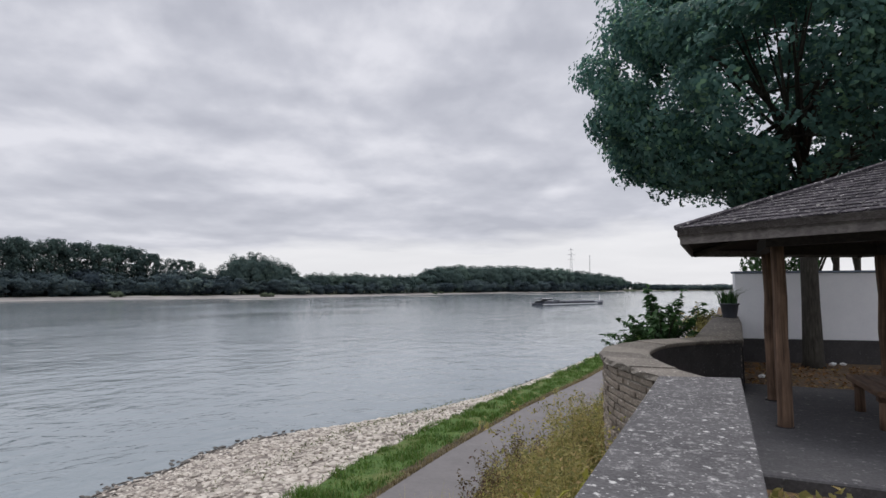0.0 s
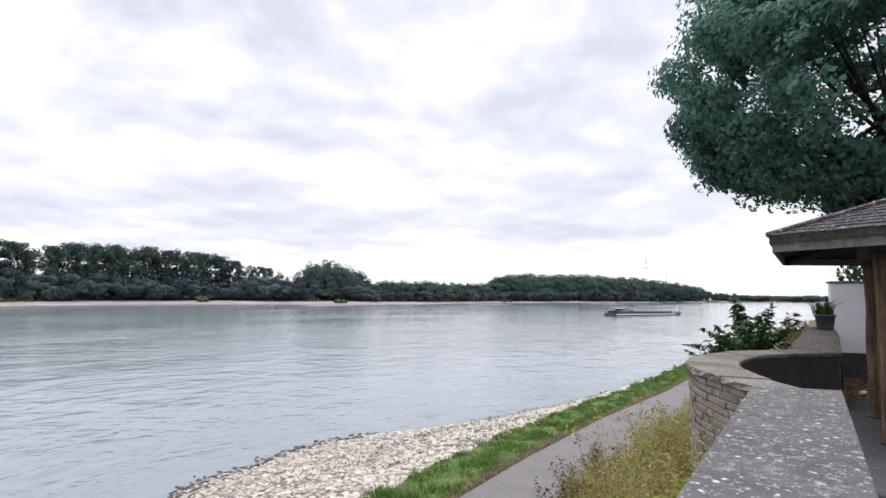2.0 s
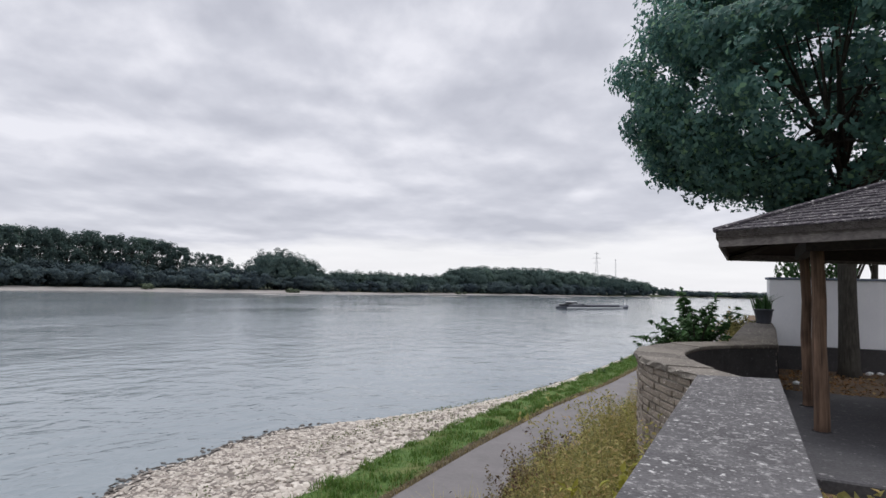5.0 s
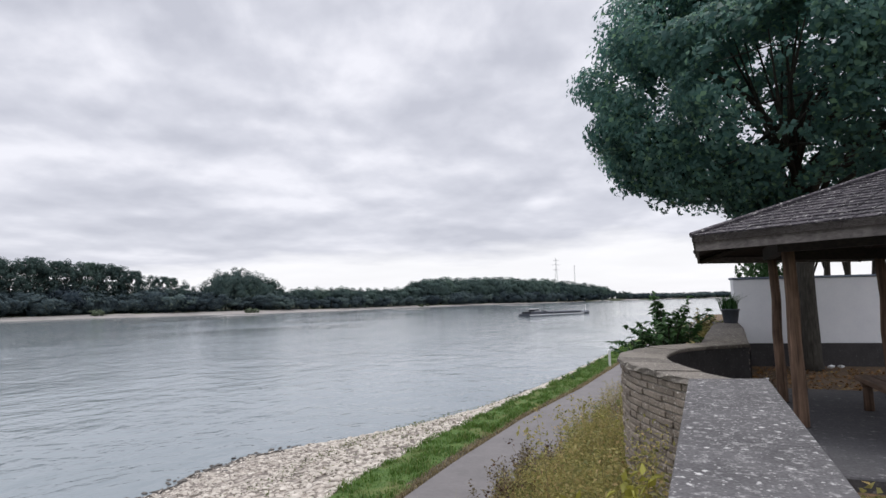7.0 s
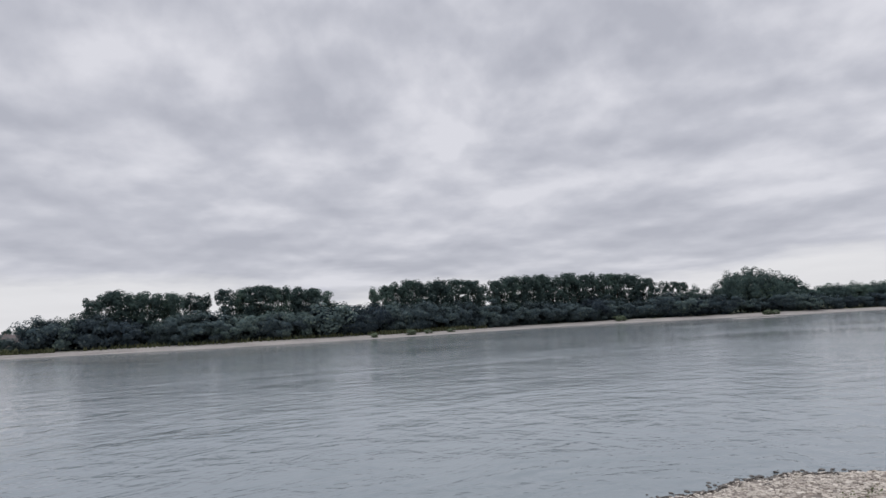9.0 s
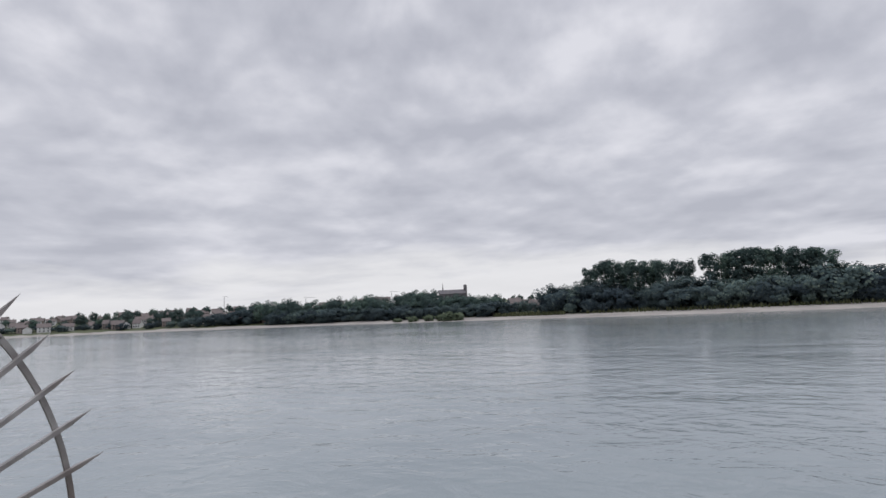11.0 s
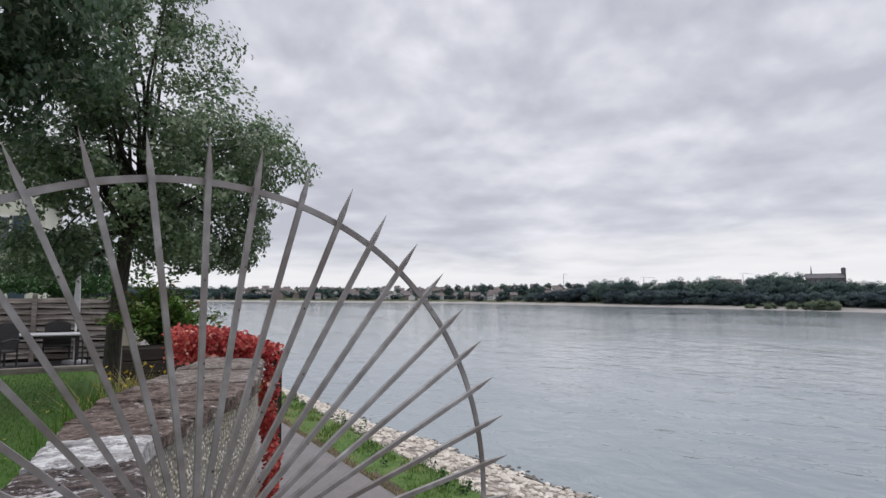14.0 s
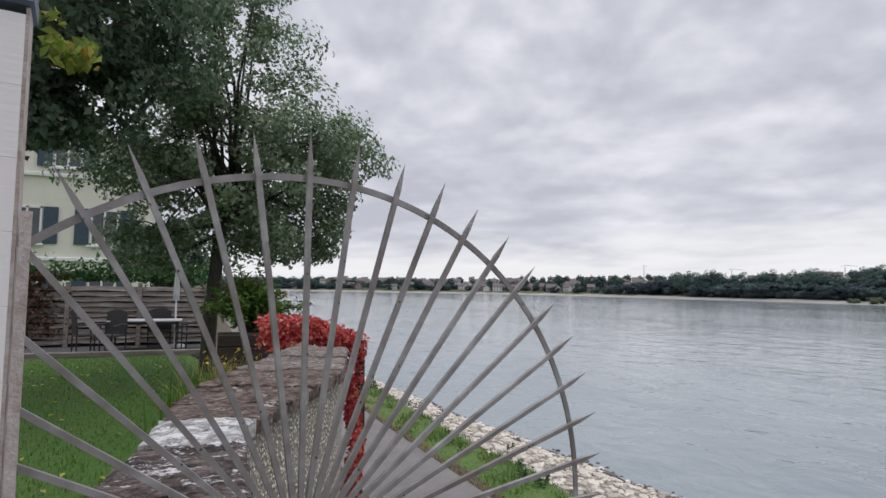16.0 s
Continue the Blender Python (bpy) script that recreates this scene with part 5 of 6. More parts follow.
# ---- far bank: poplars, woods and bushes ----
def far_tree_data(kind, seed):
    """Trunk and crown meshes of one kind of distant tree, about 1:1 in metres."""
    global rng
    rng = np.random.default_rng(seed)
    random.seed(seed)
    wood = Mesh()
    if kind == "poplar":
        h = 27.0
        wood.tube([(0, 0, -1), (0.1, 0, 9), (0, 0.2, 22)], [0.45, 0.35, 0.1], 6)
        pts, out = [], []
        for k in range(58):
            z = rng.uniform(7.0, h - 1.5)
            wide = 4.5 * math.sin(math.pi * min(1.0, max(0.12, (z - 7.0) / (h - 5.5)))) ** 0.6
            a = rng.uniform(0, 2 * np.pi)
            c = np.array([math.cos(a), math.sin(a), 0]) * wide * rng.uniform(0.35, 1.0) + [0, 0, z]
            e = rng.normal(size=(80, 3))
            e /= np.linalg.norm(e, axis=1)[:, None]
            pts.append(c + e * rng.uniform(0.4, 1, (80, 1)) ** 0.5 * rng.uniform(1.2, 2.0))
            out.append(e + [0, 0, 0.2])
        for k in range(8):
            a = rng.uniform(0, 6.28)
            z = rng.uniform(8, 16)
            wood.tube([(0, 0, z - 2), (math.cos(a) * 2, math.sin(a) * 2, z + 1.5), (math.cos(a) * 3, math.sin(a) * 3, z + 5)], [0.2, 0.13, 0.05], 5)
        pts, out, leaf, mat = np.concatenate(pts), np.concatenate(out), 0.62, HAZEDLEAF
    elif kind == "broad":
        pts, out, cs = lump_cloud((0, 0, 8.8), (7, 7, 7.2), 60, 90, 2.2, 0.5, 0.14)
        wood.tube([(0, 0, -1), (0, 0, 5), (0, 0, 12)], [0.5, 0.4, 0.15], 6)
        leaf, mat = 0.72, HAZEDLEAF
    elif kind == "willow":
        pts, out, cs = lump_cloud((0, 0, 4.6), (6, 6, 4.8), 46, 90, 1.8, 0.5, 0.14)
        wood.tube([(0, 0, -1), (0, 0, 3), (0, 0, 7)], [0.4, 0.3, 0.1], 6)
        leaf, mat = 0.6, HAZEDBUSH
    else:
        pts, out, cs = lump_cloud((0, 0, 1.6), (3.2, 3.2, 1.7), 26, 34, 0.9, 0.4, 0.15)
        wood.tube([(0, 0, -0.5), (0, 0, 1.2), (0, 0, 2)], [0.12, 0.1, 0.04], 5)
        leaf, mat = 0.6, SANDBUSH
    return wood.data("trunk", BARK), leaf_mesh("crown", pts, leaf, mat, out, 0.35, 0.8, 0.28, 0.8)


FAR = {k: [far_tree_data(k, 11 + 5 * i + 31 * j) for i in range(3)] for j, k in enumerate(("poplar", "broad", "willow", "bush"))}
LABELS = {"poplar": ("poplar_tree", "tall dark poplar on the far bank", "poplars on the far bank"), "broad": ("broad_tree", "broad dark tree on the far bank", "woods on the far bank"),
          "willow": ("willow_tree", "rounded grey-green willow by the far shore", "willows on the far bank"), "bush": ("bush", "low bush on the far sandy shore", "bushes on the far shore")}
random.seed(5)


def far_tree(kind, az, back, height, wide=1.0):
    """One distant tree at a bearing, so far behind the shoreline, of that height."""
    name, label, group = LABELS[kind]
    r = float(shore(az)) + back + (9 if kind != "bush" else 3)
    x, y = place(az, r)
    z = land(x, y)[0]
    base = {"poplar": 27.5, "broad": 17.0, "willow": 10.2, "bush": 3.6}[kind]
    ob = thing(name, label, "tree" if kind != "bush" else "bush", group, (x, y, z - 0.1))
    s = height / base
    ob.scale = (s * wide, s * wide, s)
    ob.rotation_euler = (0, 0, random.uniform(0, 6.28))
    wood, crown = random.choice(FAR[kind])
    part("trunk", wood, None, ob)
    part("crown", crown, None, ob)
    return ob


def rise(az, back, el):
    """Height of a thing whose top stands at that elevation angle."""
    r = float(shore(az)) + back + 9
    x, y = place(az, r)
    return 1.6 + math.tan(radians(el)) * r - land(x, y)[0]


def row(kind, a0, a1, step, back, els, jitter=0.12, wide=1.0, deep=8):
    """Trees between two bearings; els: (bearing, elevation of the tops)."""
    az = a0
    ea, ee = [e[0] for e in els], [e[1] for e in els]
    while az < a1:
        b = back + random.uniform(0, deep)
        el = (float(np.interp(az, ea, ee)) + (0.27 if kind == "poplar" else 0.06)) * (1 + random.uniform(-jitter, jitter * 0.3))
        far_tree(kind, az, b, max(1.2, rise(az, b, el)), wide * random.uniform(0.9, 1.2))
        az += step * random.uniform(0.7, 1.3)


# poplar rows, from upstream to downstream
row("poplar", 95.0, 103.6, 0.77, 46, [(94, 3.6), (97, 4.0), (102, 4.2), (104, 3.5)], 0.06, 1.1)
row("poplar", 84.0, 93.1, 0.77, 46, [(83, 3.6), (84.5, 4.0), (87, 4.4), (93, 4.3)], 0.06, 1.1)
row("poplar", 68.6, 79.3, 0.75, 48, [(68, 3.8), (70, 4.1), (74, 4.4), (77, 4.3), (79.5, 3.7)], 0.06, 1.1)
row("poplar", 53.8, 67.2, 0.67, 46, [(53, 3.6), (56, 3.95), (60, 4.1), (65, 4.2), (67.5, 3.8)], 0.06, 1.1)
row("poplar", 49.6, 53.8, 0.66, 44, [(49, 2.45), (52, 2.95), (54, 3.4)], 0.06, 1.0)
far_tree("broad", 48.5, 40, rise(48.5, 40, 2.3), 0.8)
# the isolated clump
for az, el in ((46.1, 2.9), (45.3, 3.25), (44.4, 3.4), (43.5, 3.35), (42.5, 3.2), (41.5, 2.9), (40.7, 2.5), (45.0, 2.6), (43.0, 2.7), (41.8, 2.3)):
    far_tree("broad", az, 44 + random.uniform(0, 6), rise(az, 46, el), 0.78)
# dark willows and scrub below the poplars
row("willow", 40.0, 67.5, 0.85, 36, [(40, 1.25), (50, 1.5), (60, 1.75), (68, 1.9)], 0.45, 1.26, 8)
row("willow", 67.5, 82.0, 0.95, 36, [(68, 1.8), (75, 2.2), (82, 2.2)], 0.45, 1.10, 8)
row("willow", 79.8, 94.5, 0.99, 34, [(80, 2.0), (83, 2.7), (87, 2.4), (94, 2.0)], 0.45, 1.21, 8)
row("willow", 94.0, 107.0, 0.95, 36, [(94, 1.9), (100, 1.6), (104, 2.2), (107, 2.1)], 0.45, 1.10, 8)
row("willow", 52.0, 104.0, 1.3, 52, [(52, 1.2), (104, 1.5)], 0.2, 1.1, 6)
row("broad", 103.8, 107.5, 0.9, 44, [(104, 2.5), (105.8, 2.4), (107.5, 1.9)], 0.12, 0.8)
# lower woods downstream, then the wooded point
row("broad", 27.5, 40.2, 0.75, 40, [(27, 1.6), (30, 1.35), (34.9, 1.6), (40, 1.5)], 0.12, 1.0, 20)
row("broad", 27.5, 40.2, 0.85, 75, [(27, 1.6), (30, 1.3), (34.9, 1.55), (40, 1.45)], 0.12, 1.0, 20)
row("willow", 28.0, 40.0, 0.9, 30, [(28, 0.6), (40, 0.7)], 0.3, 1.2, 8)
row("broad", 8.6, 27.3, 0.42, 55, [(8, 0.9), (9, 1.2), (13.7, 1.85), (19, 2.2), (25, 2.2), (27.3, 1.9)], 0.06, 1.0, 60)
row("broad", 8.0, 27.3, 0.50, 130, [(8, 0.9), (9, 1.2), (13.7, 1.85), (19, 2.25), (25, 2.25), (27.3, 2.0)], 0.05, 1.2, 50)
row("willow", 8.5, 27.0, 0.55, 36, [(8, 0.5), (20, 0.95), (27, 0.8)], 0.35, 1.2, 16)
row("broad", 6.4, 8.4, 0.5, 60, [(6, 0.5), (8.4, 0.8)], 0.1, 1.0, 30)
row("willow", -5.0, 7.2, 0.15, 60, [(-5, 0.40), (2, 0.34), (7, 0.40)], 0.2, 1.6, 120)
# upstream town bank
row("willow", 108.0, 113.5, 0.8, 40, [(108, 0.75), (113.5, 0.85)], 0.4, 0.9, 14)
row("broad", 107.6, 113.0, 0.9, 170, [(107, 1.45), (113.0, 1.5)], 0.3, 0.8, 40)
row("broad", 112.6, 133.8, 0.62, 36, [(112.6, 1.35), (115, 1.75), (118, 1.75), (121, 2.0), (126, 1.95), (130, 1.65), (134, 1.9)], 0.34, 0.95, 16)
row("willow", 113.0, 134.5, 0.7, 30, [(113, 0.8), (134, 0.9)], 0.3, 1.3, 8)
row("broad", 119.0, 122.0, 0.9, 130, [(119, 2.35), (122, 2.2)], 0.1, 1.0, 20)
row("broad", 132.9, 136.0, 0.7, 40, [(133, 1.4), (134.3, 1.9), (136, 1.5)], 0.1, 0.9, 10)
row("willow", 136.0, 142.0, 0.7, 40, [(136, 1.0), (139, 0.8), (142, 0.5)], 0.4, 1.2, 20)
row("willow", 142.0, 152.0, 0.9, 40, [(142, 0.45), (152, 0.35)], 0.5, 1.2, 40)
row("broad", 137.0, 153.0, 1.0, 190, [(137, 1.6), (145, 1.5), (153, 1.2)], 0.2, 0.9, 80)
row("broad", 150.0, 186.0, 0.55, 190, [(150, 0.85), (158, 0.95), (165, 0.9), (175, 1.0), (186, 1.05)], 0.25, 1.4, 100)
row("willow", 150.0, 186.0, 0.6, 50, [(150, 0.35), (186, 0.5)], 0.5, 1.5, 40)
# bushes on the open sand
for az, b, h in ((55.3, 20, 4.5), (42.9, 12, 3.6), (42.3, 12, 3.0), (26.5, 16, 3.5), (25.9, 18, 3.0), (79.2, 12, 3.0), (75.5, 14, 3.4), (73.8, 16, 2.6), (71.5, 15, 2.6), (117.2, 8, 6.5), (118.1, 8, 5.0), (119.3, 10, 4.5), (121, 9, 4.5), (122.4, 9, 3.5), (116.4, 9, 5.5)):
    far_tree("bush", az, b, h, 1.2)
rp = []
for _ in range(2600):
    az = random.choice((random.uniform(106, 113), random.uniform(70, 78.5), random.uniform(68, 104)))
    b = random.uniform(30, 42)
    x, y = place(az, float(shore(az)) + b)
    rp.append((x, y, land(x, y)[0]))
solo("reed_belt", blade_mesh("reed_belt", rp, 2.2, 0.8, REEDS, 0.5), None, "dry pale reeds along the far shore", "reeds", "stuff")


# ---- town upstream ----
def far_house(az, back, w_, d_, h_, ridge, turn, brick=False):
    r = float(shore(az)) + back
    x, y = place(az, r)
    z = land(x, y)[0]
    ob = thing("house", "brick house with a dark tiled roof across the river" if brick else "pale house with a reddish tiled roof across the river", "house", "houses across the river", (x, y, z - 0.3))
    ob.rotation_euler = (0, 0, radians(az + turn))
    a, b = w_ / 2, d_ / 2
    part("wall", Mesh().add([(-a, -b, 0), (a, -b, 0), (a, b, 0), (-a, b, 0), (-a, -b, h_), (a, -b, h_), (a, b, h_), (-a, b, h_), (-a, 0, h_ + ridge), (a, 0, h_ + ridge)],
                            [(0, 1, 5, 4), (1, 2, 6, 9, 5), (2, 3, 7, 6), (3, 0, 4, 8, 7)]), FARBRICK if brick else FARWALL, ob)
    o = 0.5
    rf = Mesh()
    for s in (-1, 1):
        e = h_ - o * ridge / b
        rf.add([(-a - o, s * (b + o), e), (a + o, s * (b + o), e), (a + o, 0, h_ + ridge), (-a - o, 0, h_ + ridge), (-a - o, s * (b + o), e + 0.3), (a + o, s * (b + o), e + 0.3), (a + o, 0, h_ + ridge + 0.3), (-a - o, 0, h_ + ridge + 0.3)],
               [(0, 1, 2, 3), (7, 6, 5, 4), (0, 4, 5, 1), (1, 5, 6, 2), (2, 6, 7, 3), (3, 7, 4, 0)])
    roof = part("roof", rf, FARROOF, ob)
    part("chimney", Mesh().box(a * 0.4, -0.4, h_ + ridge - 0.8, a * 0.4 + 0.8, 0.4, h_ + ridge + 1.2), FARBRICK, roof)
    for lv in range(2 if h_ > 4.5 else 1):
        for k in (-1, 0, 1):
            for s in (-1, 1):
                xx = k * a * 0.6
                part("window", Mesh().box(xx - 0.6, s * b - 0.04, 1.2 + 2.8 * lv, xx + 0.6, s * b + 0.04, 2.7 + 2.8 * lv), GLASS, ob)
    return ob


random.seed(23)
for az, back, w_, h_, br in ((107.8, 90, 12, 5, 0), (108.8, 95, 14, 4, 0), (109.6, 85, 11, 4.5, 1), (110.8, 80, 9, 6, 0), (111.9, 85, 12, 4, 0), (113.0, 110, 11, 5.5, 0), (119.6, 270, 14, 7, 0), (120.9, 260, 16, 7, 0), (122.5, 260, 16, 8, 0), (123.6, 250, 13, 7, 0), (124.5, 260, 18, 7, 1), (125.5, 240, 15, 7, 0), (126.3, 240, 22, 7, 0), (127.4, 230, 14, 7, 0), (128.2, 220, 14, 7, 0), (129.4, 200, 13, 7, 0), (131.0, 105, 12, 6, 0), (131.7, 90, 10, 7, 0), (132.4, 100, 12, 5, 1)):
    far_house(az, back, w_, 9, h_, 4, random.choice((0, 90, 20)), bool(br))
az = 134.6
while az < 172:
    far_house(az, random.uniform(60, 300), random.uniform(8, 14), 9, random.uniform(4, 7), random.uniform(3, 4.5), random.choice((0, 0, 90, 90, 15, -20)), random.random() < 0.35)
    az += random.uniform(0.16, 0.42)
row("broad", 134.5, 172.0, 0.5, 50, [(134, 1.5), (145, 1.25), (160, 0.95), (172, 0.9)], 0.5, 0.9, 200)


def church():
    az = 116.9
    r = float(shore(az)) + 330
    x, y = place(az, r)
    z = land(x, y)[0]
    ob = thing("church", "long grey church with a small square tower across the river", "church", "", (x, y, z - 0.5))
    ob.rotation_euler = (0, 0, radians(az))
    h = 1.6 + math.tan(radians(2.18)) * r - z
    a, b, k = 16.5, 6.5, h - 5.0
    part("nave_wall", Mesh().add([(-a, -b, 0), (a, -b, 0), (a, b, 0), (-a, b, 0), (-a, -b, k), (a, -b, k), (a, b, k), (-a, b, k), (-a, 0, h), (a, 0, h)], [(0, 1, 5, 4), (1, 2, 6, 9, 5), (2, 3, 7, 6), (3, 0, 4, 8, 7)]), FARDARK, ob)
    rf = Mesh()
    for s in (-1, 1):
        rf.add([(-a - 0.5, s * (b + 0.5), k), (a + 0.5, s * (b + 0.5), k), (a + 0.5, 0, h), (-a - 0.5, 0, h), (-a - 0.5, s * (b + 0.5), k + 0.3), (a + 0.5, s * (b + 0.5), k + 0.3), (a + 0.5, 0, h + 0.3), (-a - 0.5, 0, h + 0.3)],
               [(0, 1, 2, 3), (7, 6, 5, 4), (0, 4, 5, 1), (1, 5, 6, 2), (2, 6, 7, 3), (3, 7, 4, 0)])
    part("roof", rf, FARDARK, ob)
    part("tower", Mesh().box(a - 2, -2, 0, a + 2, 2, h + 5.2).add([(a - 2.3, -2.3, h + 5.2), (a + 2.3, -2.3, h + 5.2), (a + 2.3, 2.3, h + 5.2), (a - 2.3, 2.3, h + 5.2), (a, 0, h + 6.6)], [(0, 1, 4), (1, 2, 4), (2, 3, 4), (3, 0, 4), (3, 2, 1, 0)]), FARDARK, ob)
    part("spire", Mesh().tube([(-a + 5, 0, h - 0.5), (-a + 5, 0, h + 4), (-a + 5, 0, h + 9)], [0.8, 0.5, 0.1], 8), FARDARK, ob)
    for i in range(6):
        part("window", Mesh().box(-a + 3 + 5 * i, -b - 0.06, k * 0.45, -a + 4.2 + 5 * i, -b + 0.04, k * 0.85), GLASS, ob)


church()


def lattice(name, label, az, r, h, wide, arms):
    x, y = place(az, r)
    ob = thing(name, label, "pylon", "", (x, y, 0))
    ob.rotation_euler = (0, 0, radians(az))
    for sx in (-1, 1):
        for sy in (-1, 1):
            part("leg", Mesh().tube([(sx * wide, sy * wide, -3), (sx * wide * 0.35, sy * wide * 0.35, h * 0.55), (sx * 0.3, sy * 0.3, h)], [0.35, 0.28, 0.2], 4), STEEL, ob)
    n = 10
    for i in range(n):
        z0, z1 = h * i / n, h * (i + 1) / n

        def half(z):
            return interp(z, [0, h * 0.55, h], [wide, wide * 0.35, 0.3])
        for sy in (-1, 1):
            a, b = half(z0), half(z1)
            part("brace", Mesh().tube([(-a, sy * a, z0), (b, sy * b, z1)], [0.16, 0.16], 4), STEEL, ob)
            part("brace", Mesh().tube([(a, sy * a, z0), (-b, sy * b, z1)], [0.16, 0.16], 4), STEEL, ob)
    for f, l in arms:
        z = h * f
        part("cross_arm", Mesh().tube([(-l, 0, z), (0, 0, z + 1.6), (l, 0, z)], [0.18, 0.5, 0.18], 4).tube([(-l, 0, z), (l, 0, z)], [0.18, 0.18], 4), STEEL, ob)
    return ob


lattice("power_pylon", "tall lattice power pylon above the far woods", 13.1, 1500, 106, 8, ((0.72, 9), (0.84, 11), (0.95, 7)))
lattice("power_pylon", "thin distant lattice mast above the far woods", 11.35, 1700, 100, 3.5, ((0.95, 2),))


def crane(az, r, top, jib):
    x, y = place(az, r)
    ob = thing("tower_crane", "thin distant tower crane above the town", "crane", "cranes above the town", (x, y, 0))
    ob.rotation_euler = (0, 0, radians(az + 10))
    h = 1.6 + math.tan(radians(top)) * r
    part("mast", Mesh().tube([(0, 0, -2), (0, 0, h)], [0.4, 0.4], 4), STEEL, ob)
    part("jib", Mesh().tube([(-jib * 0.3, 0, h), (0, 0, h + 1.5), (jib, 0, h)], [0.25, 0.35, 0.2], 4), STEEL, ob)


crane(131.2, 900, 1.95, 16)
crane(122.9, 900, 2.2, 14)
crane(138.6, 900, 2.3, 6)


# ---- barge ----
def barge():
    a, b = Vector((-66.5, 222.0)), Vector((-47.5, 262.5))
    d = b - a
    ang = math.degrees(math.atan2(d.y, d.x))
    ob = thing("cargo_barge", "long low grey cargo barge with white wheelhouse", "barge", "", (a.x, a.y, WATER_Z))
    ob.rotation_euler = (0, 0, radians(ang))
    L = d.length
    hull = Mesh()
    secs = [(0, 1.6, 0.9), (1.5, 2.9, 1.0), (6, 3.1, 0.85), (L - 7, 3.1, 0.85), (L - 3, 2.4, 1.15), (L, 0.3, 1.7)]
    for x, w_, h_ in secs:
        hull.v += [(x, -w_ * 0.85, -0.6), (x, w_ * 0.85, -0.6), (x, w_, h_), (x, -w_, h_)]
    for i in range(len(secs) - 1):
        o = i * 4
        hull.f += [(o + k, o + 4 + k, o + 4 + (k + 1) % 4, o + (k + 1) % 4) for k in range(4)]
    hull.f += [(0, 1, 2, 3), tuple(4 * (len(secs) - 1) + k for k in (3, 2, 1, 0))]
    hull.f = [tuple(reversed(f)) for f in hull.f]
    part("hull", hull, HULL, ob)
    part("waterline_stripe", Mesh().box(1.5, -3.12, 0.30, L - 7.5, -3.04, 0.72), TRIMWHITE, ob, "white side stripe")
    for k in range(7):
        x0 = 16.0 + k * (L - 25.0) / 7
        part("hatch_cover", Mesh().slab(x0, -2.6, 0.85, x0 + (L - 25.0) / 7 - 0.1, 2.6, 1.75, 0.25), HATCH, ob)
    part("deckhouse", Mesh().slab(3.0, -2.5, 0.9, 11.0, 2.5, 1.8, 0.08), HATCH, ob)
    wh = part("wheelhouse", Mesh().slab(6.0, -1.5, 1.8, 9.0, 1.5, 2.9, 0.08), FARWALL, ob)
    part("window_band", Mesh().box(5.97, -1.53, 2.1, 9.03, 1.53, 2.7), GLASS, wh)
    part("awning", Mesh().slab(0.6, -2.4, 2.5, 5.9, 2.4, 2.68, 0.03), HULL, ob)
    for x in (1.3, 5.6):
        for y in (-2.2, 2.2):
            part("stanchion", Mesh().tube([(x, y, 0.9), (x, y, 2.5)], [0.06, 0.06], 6), HULL, ob)
    part("car_on_deck", Mesh().slab(12.0, -0.9, 0.88, 15.2, 0.9, 1.5, 0.2).slab(12.7, -0.8, 1.5, 14.4, 0.8, 2.1, 0.25), PLASTICDARK, ob)
    part("mast", Mesh().tube([(L - 2, 0, 1.4), (L - 2, 0, 4.2)], [0.08, 0.05], 6), TRIMWHITE, ob)


barge()
b2 = thing("small_boat", "small pale boat far off on the river", "boat", "", (*place(173.0, 760), WATER_Z))
part("hull", Mesh().add([(-5, -1, 0), (5, -1, 0), (6.5, 0, 0.2), (5, 1, 0), (-5, 1, 0), (-5, -1.3, 1), (5, -1.3, 1), (7, 0, 1.3), (5, 1.3, 1), (-5, 1.3, 1)],
                        [(0, 1, 6, 5), (1, 2, 7, 6), (2, 3, 8, 7), (3, 4, 9, 8), (4, 0, 5, 9), (5, 6, 7, 8, 9)]), TRIMWHITE, b2)
part("cabin", Mesh().slab(-3, -0.9, 1.0, 2, 0.9, 2.4, 0.1), TRIMWHITE, b2)

# ---- near bank: stones, grass, weeds ----
rng = np.random.default_rng(3)
random.seed(3)


def stone_data(seed):
    r_ = random.Random(seed)
    bm = bmesh.new()
    bmesh.ops.create_icosphere(bm, subdivisions=1, radius=1.0)
    ax = (r_.uniform(0.75, 1.25), r_.uniform(0.65, 1.0), r_.uniform(0.35, 0.6))
    v = []
    for q in bm.verts:
        j = r_.uniform(0.78, 1.15)
        v.append((q.co.x * ax[0] * j, q.co.y * ax[1] * j, q.co.z * ax[2] * j))
    f = [tuple(l.index for l in q.verts) for q in bm.faces]
    bm.free()
    return v, f


KINDS = [stone_data(k) for k in range(7)]


def shore_place(y0, y1, t0, t1):
    y = random.uniform(y0, y1)
    a, b = interp(y, LY, LX) - 1.75, water_edge(y)
    k = random.uniform(t0, t1)
    return a + (b - a) * k, y, k


